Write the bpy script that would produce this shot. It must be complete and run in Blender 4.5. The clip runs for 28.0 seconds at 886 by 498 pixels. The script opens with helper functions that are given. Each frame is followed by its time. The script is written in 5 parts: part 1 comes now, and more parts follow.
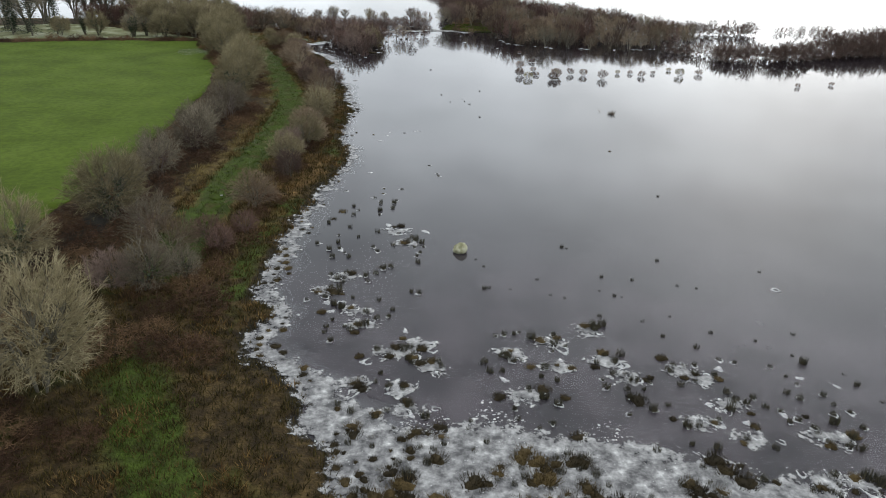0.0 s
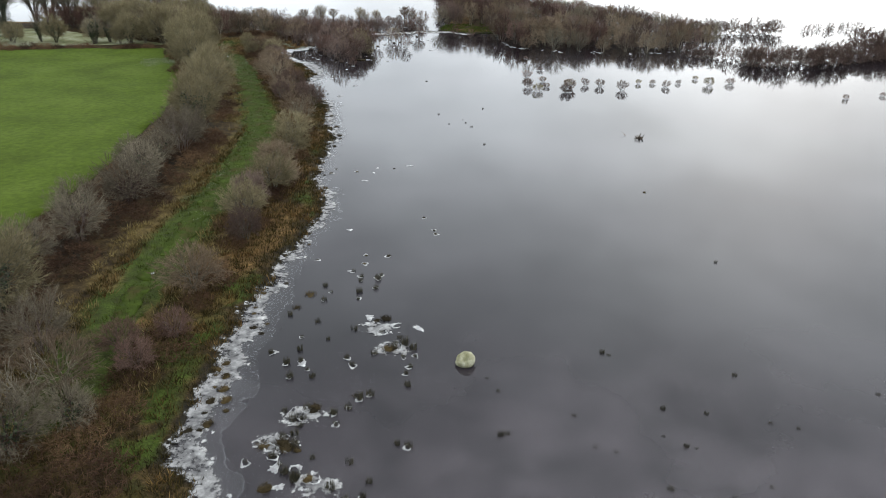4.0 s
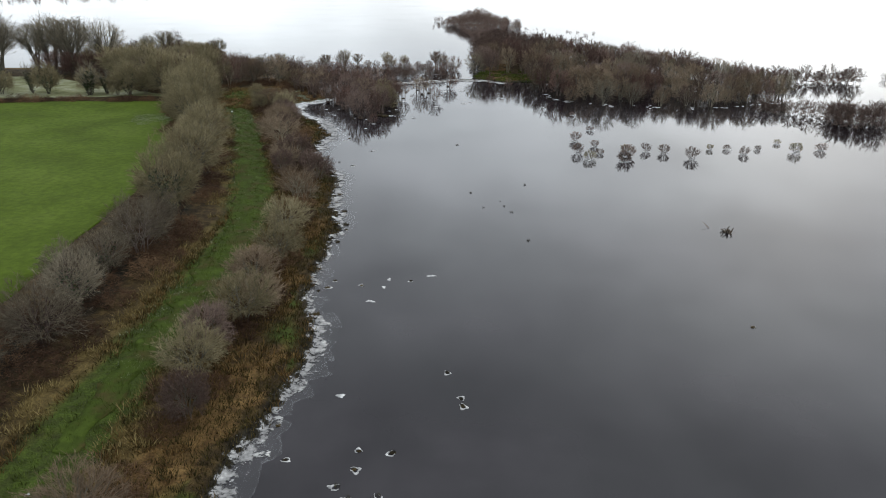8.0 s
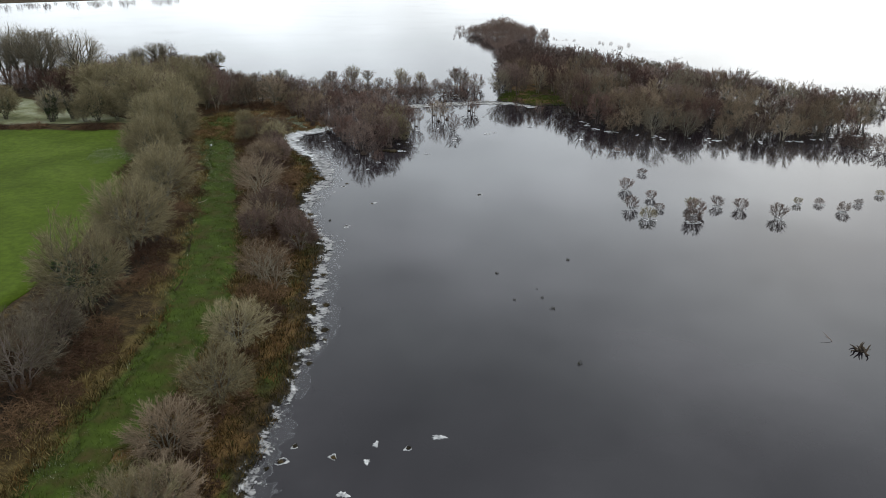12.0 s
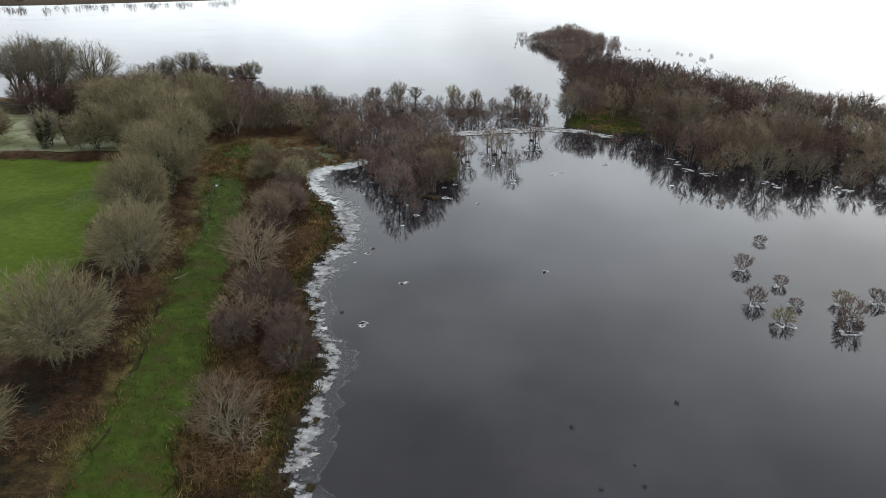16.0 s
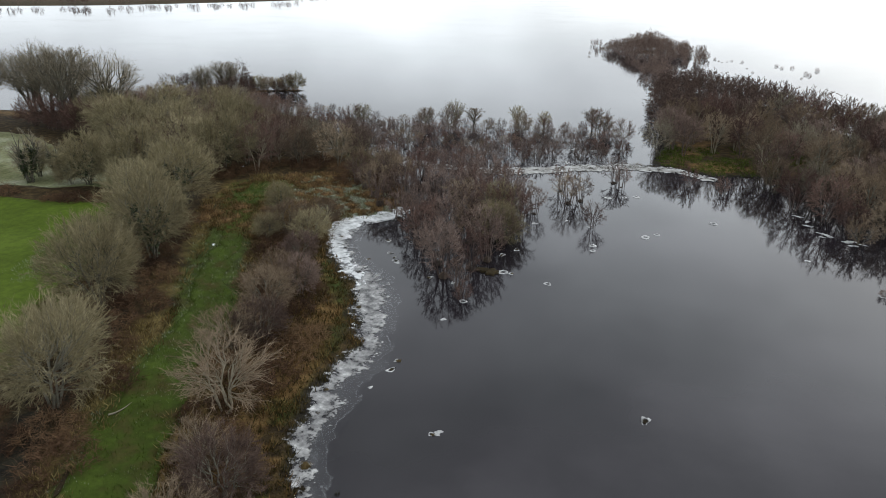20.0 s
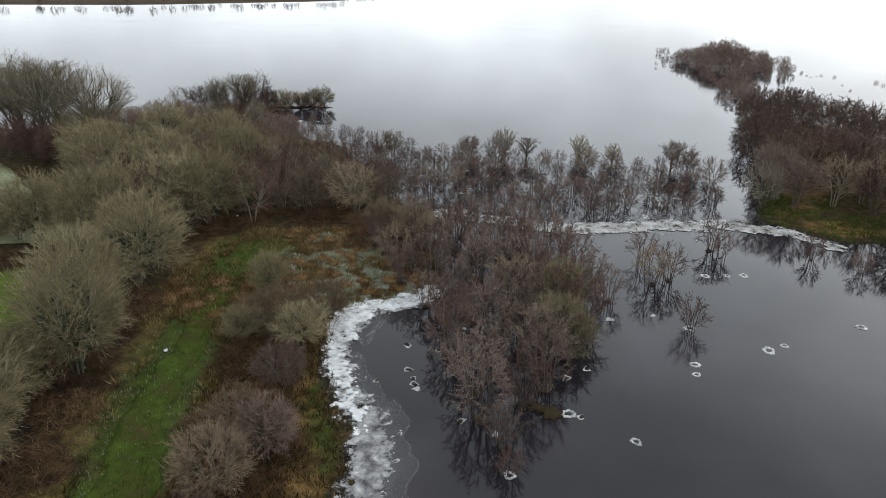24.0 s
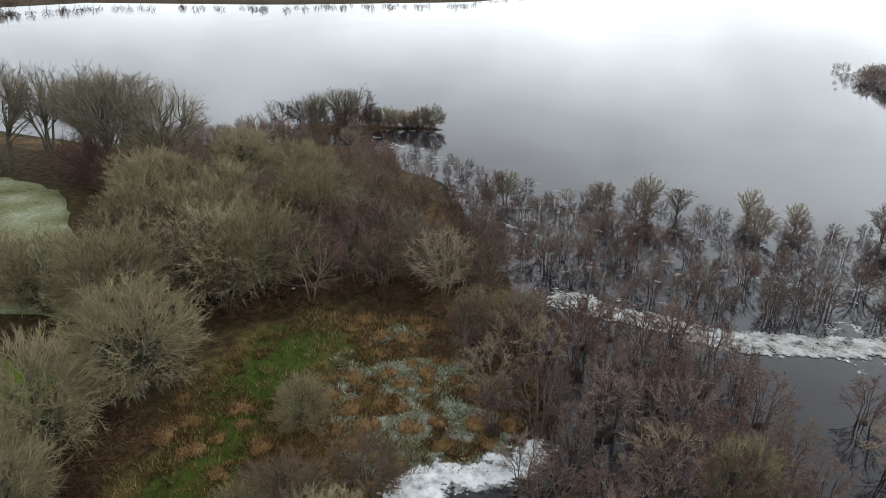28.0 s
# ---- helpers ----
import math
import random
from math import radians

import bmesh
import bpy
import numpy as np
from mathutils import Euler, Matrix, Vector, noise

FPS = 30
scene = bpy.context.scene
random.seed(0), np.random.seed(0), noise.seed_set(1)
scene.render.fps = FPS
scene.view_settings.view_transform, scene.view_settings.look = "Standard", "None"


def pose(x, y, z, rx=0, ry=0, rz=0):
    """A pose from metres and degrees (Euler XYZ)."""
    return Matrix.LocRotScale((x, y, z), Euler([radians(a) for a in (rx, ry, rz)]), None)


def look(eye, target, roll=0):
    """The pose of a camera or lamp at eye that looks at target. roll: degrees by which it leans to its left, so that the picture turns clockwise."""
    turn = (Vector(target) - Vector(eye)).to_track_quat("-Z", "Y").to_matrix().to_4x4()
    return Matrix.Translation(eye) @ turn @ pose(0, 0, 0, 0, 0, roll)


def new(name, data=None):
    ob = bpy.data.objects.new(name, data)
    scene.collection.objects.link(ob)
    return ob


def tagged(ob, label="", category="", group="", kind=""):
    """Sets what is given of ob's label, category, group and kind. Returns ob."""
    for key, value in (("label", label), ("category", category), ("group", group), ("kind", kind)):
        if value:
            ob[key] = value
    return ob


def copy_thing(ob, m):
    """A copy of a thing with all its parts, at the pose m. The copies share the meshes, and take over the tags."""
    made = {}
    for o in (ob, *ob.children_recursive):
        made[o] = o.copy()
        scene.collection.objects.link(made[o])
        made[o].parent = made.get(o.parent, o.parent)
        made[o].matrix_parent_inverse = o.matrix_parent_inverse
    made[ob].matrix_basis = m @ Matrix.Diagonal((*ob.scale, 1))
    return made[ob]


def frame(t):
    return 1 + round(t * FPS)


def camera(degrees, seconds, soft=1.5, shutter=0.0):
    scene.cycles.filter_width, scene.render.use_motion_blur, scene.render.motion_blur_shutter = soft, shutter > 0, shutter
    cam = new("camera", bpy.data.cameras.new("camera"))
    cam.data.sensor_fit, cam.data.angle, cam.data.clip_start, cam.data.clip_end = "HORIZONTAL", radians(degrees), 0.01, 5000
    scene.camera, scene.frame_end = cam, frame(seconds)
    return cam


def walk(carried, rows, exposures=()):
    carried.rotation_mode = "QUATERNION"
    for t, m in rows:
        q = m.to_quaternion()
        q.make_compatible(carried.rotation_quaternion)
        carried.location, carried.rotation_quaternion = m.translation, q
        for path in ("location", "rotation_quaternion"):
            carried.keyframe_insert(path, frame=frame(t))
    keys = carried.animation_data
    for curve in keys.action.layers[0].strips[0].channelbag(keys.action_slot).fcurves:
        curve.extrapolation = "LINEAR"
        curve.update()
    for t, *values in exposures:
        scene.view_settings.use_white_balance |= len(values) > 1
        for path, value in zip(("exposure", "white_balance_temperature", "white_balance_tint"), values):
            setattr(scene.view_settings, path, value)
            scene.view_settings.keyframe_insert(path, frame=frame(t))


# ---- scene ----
cam = camera(65.3, 28.0, soft=0.8)
METRES, EYE, TILT, LEAN, TURN = 113.0, 20.0, 0.0, 0.0, 0.0
ROWS = [
    (0.0, 0.0, 0.0, 0.0, 0.68, -24.83, -1.47),
    (0.5, -0.0001, 0.0128, 0.0002, 0.63, -24.83, -1.41),
    (1.0, -0.0003, 0.0267, 0.0004, 0.59, -24.83, -1.36),
    (1.5, -0.0004, 0.0415, 0.0005, 0.56, -24.82, -1.31),
    (2.0, -0.0005, 0.0569, 0.0005, 0.53, -25.1, -1.24),
    (2.5, -0.0005, 0.0728, 0.0007, 0.5, -25.6, -1.18),
    (3.0, -0.0006, 0.0895, 0.0008, 0.47, -26.03, -1.13),
    (3.5, -0.0006, 0.1065, 0.0011, 0.46, -25.88, -1.09),
    (4.0, -0.0008, 0.1238, 0.0013, 0.43, -25.5, -1.05),
    (4.5, -0.0008, 0.1412, 0.0016, 0.69, -25.16, -1.02),
    (6.5, -0.0015, 0.2137, 0.0018, 1.86, -23.8, -0.88),
    (7.0, -0.0017, 0.2322, 0.0021, 2.22, -23.5, -0.87),
    (7.5, -0.0021, 0.2508, 0.0023, 2.64, -23.21, -0.82),
    (8.0, -0.0028, 0.2697, 0.0023, 3.13, -22.92, -0.82),
    (8.5, -0.0033, 0.2886, 0.0024, 3.5, -22.68, -0.82),
    (9.0, -0.0042, 0.3077, 0.0023, 3.61, -22.66, -0.84),
    (9.5, -0.0047, 0.3265, 0.0024, 3.59, -22.66, -0.85),
    (10.0, -0.0055, 0.3452, 0.0024, 3.56, -22.65, -0.86),
    (10.5, -0.0064, 0.3634, 0.0027, 3.59, -22.66, -0.91),
    (11.0, -0.0077, 0.3824, 0.0025, 3.62, -22.63, -0.9),
    (11.5, -0.0088, 0.4015, 0.0025, 4.26, -22.63, -0.89),
    (12.0, -0.0098, 0.4205, 0.0023, 4.89, -22.62, -0.87),
    (12.5, -0.0111, 0.4392, 0.0026, 5.43, -22.63, -0.9),
    (14.5, -0.0167, 0.5142, 0.0024, 7.94, -22.6, -0.86),
    (15.0, -0.0188, 0.533, 0.0022, 8.51, -22.6, -0.85),
    (15.5, -0.0207, 0.5513, 0.0023, 9.09, -22.6, -0.88),
    (16.0, -0.0229, 0.5696, 0.0024, 9.68, -22.6, -0.88),
    (16.5, -0.0253, 0.5878, 0.0023, 10.3, -22.6, -0.89),
    (17.0, -0.0276, 0.6059, 0.0024, 10.97, -22.61, -0.89),
    (17.5, -0.0305, 0.6238, 0.0023, 11.63, -22.61, -0.91),
    (18.0, -0.0332, 0.6415, 0.0023, 12.31, -22.62, -0.91),
    (18.5, -0.0364, 0.6595, 0.0021, 12.98, -22.62, -0.92),
    (19.0, -0.0395, 0.6774, 0.0023, 13.67, -22.65, -0.89),
    (19.5, -0.0433, 0.6953, 0.0021, 14.34, -22.65, -0.91),
    (20.0, -0.0468, 0.7129, 0.0021, 14.99, -22.66, -0.95),
    (20.5, -0.0509, 0.7307, 0.0019, 15.64, -22.67, -0.95),
    (21.0, -0.0551, 0.7481, 0.0019, 16.26, -22.68, -1.0),
    (21.5, -0.0594, 0.7655, 0.002, 16.78, -22.71, -1.02),
    (23.5, -0.0783, 0.8342, 0.002, 18.26, -22.76, -1.11),
    (24.0, -0.0836, 0.8517, 0.0018, 18.97, -22.77, -1.1),
    (24.5, -0.0888, 0.8688, 0.0018, 19.67, -22.79, -1.11),
    (25.0, -0.0946, 0.886, 0.0017, 20.35, -22.81, -1.12),
    (25.5, -0.1002, 0.9031, 0.0019, 21.07, -22.85, -1.16),
    (26.0, -0.106, 0.9202, 0.0016, 21.81, -22.85, -1.13),
    (26.5, -0.1122, 0.937, 0.0016, 22.61, -22.88, -1.16),
    (27.0, -0.1185, 0.9542, 0.0014, 23.89, -22.9, -1.12),
    (27.5, -0.1245, 0.9699, 0.0014, 25.14, -22.91, -1.09),
    (28.0, -0.1308, 0.9841, 0.0013, 29.53, -22.98, -0.94),
]
walk(cam, [(t, pose(0, 0, EYE, TILT, LEAN, TURN) @ pose(METRES * x, METRES * y, METRES * z, 90 + pitch, roll, yaw)) for t, x, y, z, yaw, pitch, roll in ROWS],
     exposures=[(0, 0.12), (1.5, 0.18), (3, 0.36), (4.5, 0.36), (7, 0.16), (9, 0.0), (19, 0.05), (24, 0.09), (28, 0.14)])

# ---- world, sun, exposure ----
SUN_AZ, SUN_EL = radians(26.5), radians(20.0)      # azimuth clockwise from +y
world = bpy.data.worlds.new("overcast_winter_sky")
scene.world = world
world.use_nodes = True
wn, wl = world.node_tree.nodes, world.node_tree.links
wn.clear()
w_out = wn.new("ShaderNodeOutputWorld")
w_bg = wn.new("ShaderNodeBackground")
w_bg.inputs["Strength"].default_value = 0.1
w_sky = wn.new("ShaderNodeTexSky")
w_sky.sky_type = 'NISHITA'
w_sky.sun_disc = False
w_sky.sun_elevation, w_sky.sun_rotation = SUN_EL, SUN_AZ
w_sky.dust_density, w_sky.air_density = 1.5, 1.0
w_co = wn.new("ShaderNodeTexCoord")
w_map = wn.new("ShaderNodeMapping")
w_map.inputs["Scale"].default_value = (1.0, 1.0, 2.2)
w_noise = wn.new("ShaderNodeTexNoise")
w_noise.inputs["Scale"].default_value = 2.6
w_noise.inputs["Detail"].default_value = 6.0
w_noise.inputs["Roughness"].default_value = 0.55
w_ramp = wn.new("ShaderNodeValToRGB")
w_ramp.color_ramp.elements[0].position, w_ramp.color_ramp.elements[0].color = 0.33, (5.3, 5.95, 6.7, 1)
w_ramp.color_ramp.elements[1].position, w_ramp.color_ramp.elements[1].color = 0.69, (10.2, 11.2, 12.15, 1)
# cloud is thinner, so brighter, round the hidden sun
w_dot = wn.new("ShaderNodeVectorMath")
w_dot.operation = 'DOT_PRODUCT'
w_dot.inputs[1].default_value = (math.sin(SUN_AZ) * math.cos(SUN_EL), math.cos(SUN_AZ) * math.cos(SUN_EL), math.sin(SUN_EL))
w_wide = wn.new("ShaderNodeVectorMath")
w_wide.operation = 'DOT_PRODUCT'
w_wide.inputs[1].default_value = (math.sin(radians(34)) * math.cos(radians(33)), math.cos(radians(34)) * math.cos(radians(33)), math.sin(radians(33)))
w_glow = wn.new("ShaderNodeMapRange")
w_glow.interpolation_type = 'SMOOTHSTEP'
w_glow.inputs["From Min"].default_value, w_glow.inputs["From Max"].default_value = 0.55, 1.0
w_glow.inputs["To Min"].default_value, w_glow.inputs["To Max"].default_value = 1.0, 1.44
w_core = wn.new("ShaderNodeMapRange")
w_core.interpolation_type = 'SMOOTHSTEP'
w_core.inputs["From Min"].default_value, w_core.inputs["From Max"].default_value = 0.955, 1.0
w_core.inputs["To Min"].default_value, w_core.inputs["To Max"].default_value = 0.0, 0.15
w_sum = wn.new("ShaderNodeMath")
w_sum.operation = 'ADD'
w_sep = wn.new("ShaderNodeSeparateXYZ")
w_high = wn.new("ShaderNodeMapRange")
w_high.inputs["From Min"].default_value, w_high.inputs["From Max"].default_value = 0.0, 0.6
w_high.inputs["To Min"].default_value, w_high.inputs["To Max"].default_value = 1.36, 0.98
w_both = wn.new("ShaderNodeMath")
w_both.operation = 'MULTIPLY'
w_thin = wn.new("ShaderNodeMix")
w_thin.data_type, w_thin.blend_type = 'RGBA', 'MULTIPLY'
w_thin.inputs["Factor"].default_value = 1.0
w_add = wn.new("ShaderNodeMix")
w_add.data_type, w_add.blend_type = 'RGBA', 'ADD'
w_add.inputs["Factor"].default_value = 0.12
wl.new(w_co.outputs["Generated"], w_map.inputs["Vector"])
wl.new(w_co.outputs["Generated"], w_dot.inputs[0])
wl.new(w_co.outputs["Generated"], w_wide.inputs[0])
wl.new(w_wide.outputs["Value"], w_glow.inputs["Value"])
wl.new(w_map.outputs["Vector"], w_noise.inputs["Vector"])
wl.new(w_noise.outputs["Fac"], w_ramp.inputs["Fac"])
wl.new(w_ramp.outputs["Color"], w_thin.inputs["A"])
wl.new(w_co.outputs["Generated"], w_sep.inputs["Vector"])
wl.new(w_sep.outputs["Z"], w_high.inputs["Value"])
wl.new(w_dot.outputs["Value"], w_core.inputs["Value"])
wl.new(w_glow.outputs["Result"], w_sum.inputs[0])
wl.new(w_core.outputs["Result"], w_sum.inputs[1])
wl.new(w_sum.outputs["Value"], w_both.inputs[0])
wl.new(w_high.outputs["Result"], w_both.inputs[1])
wl.new(w_both.outputs["Value"], w_thin.inputs["B"])
wl.new(w_thin.outputs["Result"], w_add.inputs["A"])
wl.new(w_sky.outputs["Color"], w_add.inputs["B"])
wl.new(w_add.outputs["Result"], w_bg.inputs["Color"])
wl.new(w_bg.outputs["Background"], w_out.inputs["Surface"])

sun = new("sun", bpy.data.lights.new("sun", 'SUN'))
sun.data.energy, sun.data.angle, sun.data.color = 0.8, radians(178), (1.0, 0.93, 0.82)
sun.matrix_world = look((0, 0, 100), (-100 * math.sin(SUN_AZ) * math.cos(SUN_EL), -100 * math.cos(SUN_AZ) * math.cos(SUN_EL), 100 - 100 * math.sin(SUN_EL)))


# ---- numbers: noise, plan, heights ----
def hash2(i, j, seed):
    h = (i.astype(np.int64) * 374761393 + j.astype(np.int64) * 668265263 + seed * 982451653) & 0x7fffffff
    h = ((h ^ (h >> 13)) * 1274126177) & 0x7fffffff
    return ((h ^ (h >> 16)) & 0xffff) / 65535.0


def vnoise(x, y, seed=0):
    """Smooth value noise, 0 to 1."""
    x, y = np.asarray(x, float), np.asarray(y, float)
    i, j = np.floor(x), np.floor(y)
    u, v = x - i, y - j
    u, v = u * u * (3 - 2 * u), v * v * (3 - 2 * v)
    a, b = hash2(i, j, seed), hash2(i + 1, j, seed)
    c, d = hash2(i, j + 1, seed), hash2(i + 1, j + 1, seed)
    return (a * (1 - u) + b * u) * (1 - v) + (c * (1 - u) + d * u) * v


def fbm(x, y, seed=0, octaves=3):
    s, w, k = 0.0, 0.0, 1.0
    for o in range(octaves):
        s = s + vnoise(x / k, y / k, seed + o) * k
        w, k = w + k, k * 0.5
    return s / w


def outline(points, x, y):
    """Signed distance to a closed outline in plan, positive inside."""
    p = np.array(points, float)
    q = np.roll(p, -1, axis=0)
    best, inside = np.full(np.shape(x), 1e9), np.zeros(np.shape(x), bool)
    for (ax, ay), (bx, by) in zip(p, q):
        dx, dy = bx - ax, by - ay
        t = np.clip(((x - ax) * dx + (y - ay) * dy) / (dx * dx + dy * dy), 0, 1)
        best = np.minimum(best, np.hypot(x - ax - t * dx, y - ay - t * dy))
        if dy != 0:
            cross = ((ay > y) != (by > y)) & (x < dx * (y - ay) / dy + ax)
            inside ^= cross
    return np.where(inside, best, -best)


def line_dist(points, x, y):
    """Distance to an open line in plan."""
    p = np.array(points, float)
    best = np.full(np.shape(x), 1e9)
    for (ax, ay), (bx, by) in zip(p[:-1], p[1:]):
        dx, dy = bx - ax, by - ay
        t = np.clip(((x - ax) * dx + (y - ay) * dy) / (dx * dx + dy * dy), 0, 1)
        best = np.minimum(best, np.hypot(x - ax - t * dx, y - ay - t * dy))
    return best


BANK = [(-2.6, 17), (-3.8, 20.8), (-4.4, 22.7), (-5.8, 24.8), (-6.8, 27), (-9.1, 29.1), (-10.3, 31), (-9.3, 33.6), (-10.8, 36.2),
        (-11.4, 40), (-11.1, 44), (-10.6, 50), (-9.9, 55.5), (-9.0, 61), (-9.8, 67), (-11.1, 71.5), (-10.8, 75.5), (-11, 81),
        (-11.8, 84.5), (-13.4, 91), (-13.4, 95), (-15.5, 98), (-18, 104), (-18.5, 108), (-17.9, 112), (-19.5, 115.6), (-21.5, 120),
        (-24.5, 123.5), (-26.6, 128), (-26.2, 131.5)]
INLAND = [(-23.6, 133.4), (-22.5, 137), (-25.5, 142), (-28, 146.5), (-33, 152), (-40, 160), (-46, 167), (-52, 169), (-56, 173),
          (-64, 173), (-71, 169), (-82, 159), (-104, 156), (-170, 150), (-1500, 140), (-1500, -900), (500, -900), (500, -60), (40, 4), (12, 11), (2, 14)]
MAINLAND = BANK + INLAND
ISLAND = [(-2, 157.5), (4, 154.5), (10, 156), (17, 156), (26, 157), (36, 155), (44, 153), (38, 163), (24, 178), (12, 198), (5, 206), (2, 198), (1, 180)]
ISLET = [(-7, 262), (-4, 254), (-1, 252), (2, 256), (3, 265), (-1, 271), (-6, 270)]
FAR_SHORE = [(-1500, 190), (-330, 215), (-258, 240), (-284, 268), (-268, 318), (-230, 346), (-214, 376), (-176, 424), (-150, 620),
             (60, 690), (420, 700), (1600, 560), (1600, 2400), (-1500, 2400)]
GROVE = [(-2, 158), (4, 156), (9, 153), (10.5, 141), (14, 137), (22, 136), (31, 135.5), (41, 139), (50, 146), (48, 155), (40, 167), (26, 184), (14, 206), (6, 216), (0, 206), (-1, 180)]
RUT = [(-20.6, 54), (-19.6, 61), (-18.6, 70), (-20.2, 80), (-21.6, 88), (-24.3, 95.2), (-27.2, 102), (-28.4, 107)]
RIM = [(-60, 177), (-54, 173.5), (-47, 170), (-40, 166), (-34, 168)]
SPIT = [(-27, 149.6), (-22, 149.3), (-17, 149.6), (-11, 152.4), (-5, 155.2), (0.5, 155.6), (3.5, 153.6)]
TRACK = [(-17.2, 38), (-17.4, 46), (-17.9, 57), (-17.5, 66), (-18, 76), (-18.5, 83), (-19.9, 87), (-22, 94), (-26.2, 105),
         (-28.4, 113.3), (-30.4, 116.4), (-33, 123), (-36, 131), (-38, 136)]
HEDGE = [(-25, 20), (-24.8, 40), (-24.4, 60), (-24.3, 75), (-26.5, 90), (-31, 105), (-38.5, 120), (-43, 131)]
FIELD = [(-28.4, -150), (-28.4, 15), (-28.6, 40), (-28.6, 61), (-29, 72.6), (-30.6, 88), (-35, 107), (-43, 128), (-60, 125), (-78, 119), (-140, 100), (-140, -150)]


POINT = [(-73, 178), (-66, 182.8), (-58, 187), (-56.6, 185.8), (-63.5, 181.4), (-69, 176)]


def shore(x, y):
    """Distance to the nearest water's edge, positive on land."""
    wob = (fbm(x / 1.7, y / 1.7, 3) - 0.5) * 1.5
    d = outline(MAINLAND, x, y) + wob
    for isle in (ISLAND, ISLET, POINT, FAR_SHORE):
        d = np.maximum(d, outline(isle, x, y) + wob)
    return d


def height(x, y, d=None):
    d = shore(x, y) if d is None else d
    rise = 0.5 * (1 - np.exp(-np.maximum(d, 0) / 4.0)) + 0.3 * (1 - np.exp(-np.maximum(d, 0) / 40.0))
    fall = -1.6 * (1 - np.exp(np.minimum(d, 0) / 6.0))
    bumps = (fbm(x / 3.1, y / 3.1, 11) - 0.5) * 0.24 * np.clip(d / 2.0, 0, 1)
    return rise + fall + bumps


def ground_z(x, y):
    return float(height(np.array([x]), np.array([y]))[0])


# ---- mesh helpers ----
def mesh_from(name, verts, faces, materials, smooth=False):
    me = bpy.data.meshes.new(name)
    me.from_pydata(np.asarray(verts).tolist(), [], [list(f) for f in faces])
    for m in materials:
        me.materials.append(m)
    if smooth:
        me.shade_smooth()
    me.update()
    return me


def fast_mesh(name, verts, tris, material, smooth=False):
    """A mesh of triangles from arrays."""
    me = bpy.data.meshes.new(name)
    n, k = len(verts), len(tris)
    me.vertices.add(n)
    me.vertices.foreach_set("co", np.asarray(verts, np.float32).ravel())
    me.loops.add(3 * k)
    me.loops.foreach_set("vertex_index", np.asarray(tris, np.int32).ravel())
    me.polygons.add(k)
    me.polygons.foreach_set("loop_start", np.arange(0, 3 * k, 3, dtype=np.int32))
    me.update(calc_edges=True)
    me.materials.append(material)
    if smooth:
        me.shade_smooth()
    return me


def part(name, me, parent, label="", at=None):
    ob = new(name, me)
    ob.parent = parent
    if at is not None:
        ob.matrix_basis = at
    if label:
        ob["label"] = label
    return ob


def sheet(fun, x0, x1, y0, y1, step, ztop, skirt=0.05):
    """The plan region where fun > 0, as a sheet whose rim is cut cleanly and turned down. ztop: a height or a function."""
    xs, ys = np.arange(x0, x1 + step, step), np.arange(y0, y1 + step, step)
    X, Y = np.meshgrid(xs, ys)
    V = fun(X, Y)
    nx = len(xs)
    verts, faces, index = [], [], {}

    def grid_point(r, c):
        key = r * nx + c
        if key not in index:
            index[key] = len(verts)
            verts.append((X[r, c], Y[r, c]))
        return index[key]

    def cut(r, c, r2, c2):
        key = (min((r, c), (r2, c2)), max((r, c), (r2, c2)))
        if key not in index:
            a, b = V[r, c], V[r2, c2]
            t = min(0.97, max(0.03, a / (a - b)))
            index[key] = len(verts)
            verts.append((X[r, c] + t * (X[r2, c2] - X[r, c]), Y[r, c] + t * (Y[r2, c2] - Y[r, c])))
        return index[key]

    pos = V > 0
    count = pos[:-1, :-1].astype(int) + pos[1:, :-1] + pos[:-1, 1:] + pos[1:, 1:]
    rims = []
    for r, c in zip(*np.nonzero(count)):
        ring = ((r, c), (r, c + 1), (r + 1, c + 1), (r + 1, c))
        if count[r, c] == 4:
            faces.append([grid_point(*p) for p in ring])
            continue
        poly, cuts = [], []
        for p, q in zip(ring, ring[1:] + ring[:1]):
            if pos[p]:
                poly.append(grid_point(*p))
            if pos[p] != pos[q]:
                k = cut(*p, *q)
                poly.append(k)
                cuts.append((k, pos[p]))
        faces.append(poly)
        for n, (k, leaving) in enumerate(cuts):
            if leaving:
                rims.append((k, cuts[(n + 1) % len(cuts)][0]))
    P = np.array(verts) if verts else np.zeros((0, 2))
    Z = ztop(P[:, 0], P[:, 1]) if callable(ztop) else np.full(len(P), float(ztop))
    out = [(x, y, z) for (x, y), z in zip(P, Z)]
    low = {}
    for a, b in rims:
        for k in (a, b):
            if k not in low:
                low[k] = len(out)
                out.append((P[k, 0], P[k, 1], Z[k] - skirt))
        faces.append([b, a, low[a], low[b]])
    return out, faces


# ---- materials ----
def base_nodes(name):
    m = bpy.data.materials.new(name)
    m.use_nodes = True
    nt = m.node_tree
    return m, nt, nt.nodes, nt.links, nt.nodes["Principled BSDF"]


def ramp_of(nodes, colours, lo=0.3, hi=0.7):
    r = nodes.new("ShaderNodeValToRGB")
    e = r.color_ramp.elements
    while len(e) < len(colours):
        e.new(0.5)
    for k, c in enumerate(colours):
        e[k].position = lo + (hi - lo) * k / max(1, len(colours) - 1)
        e[k].color = (*c, 1)
    return r


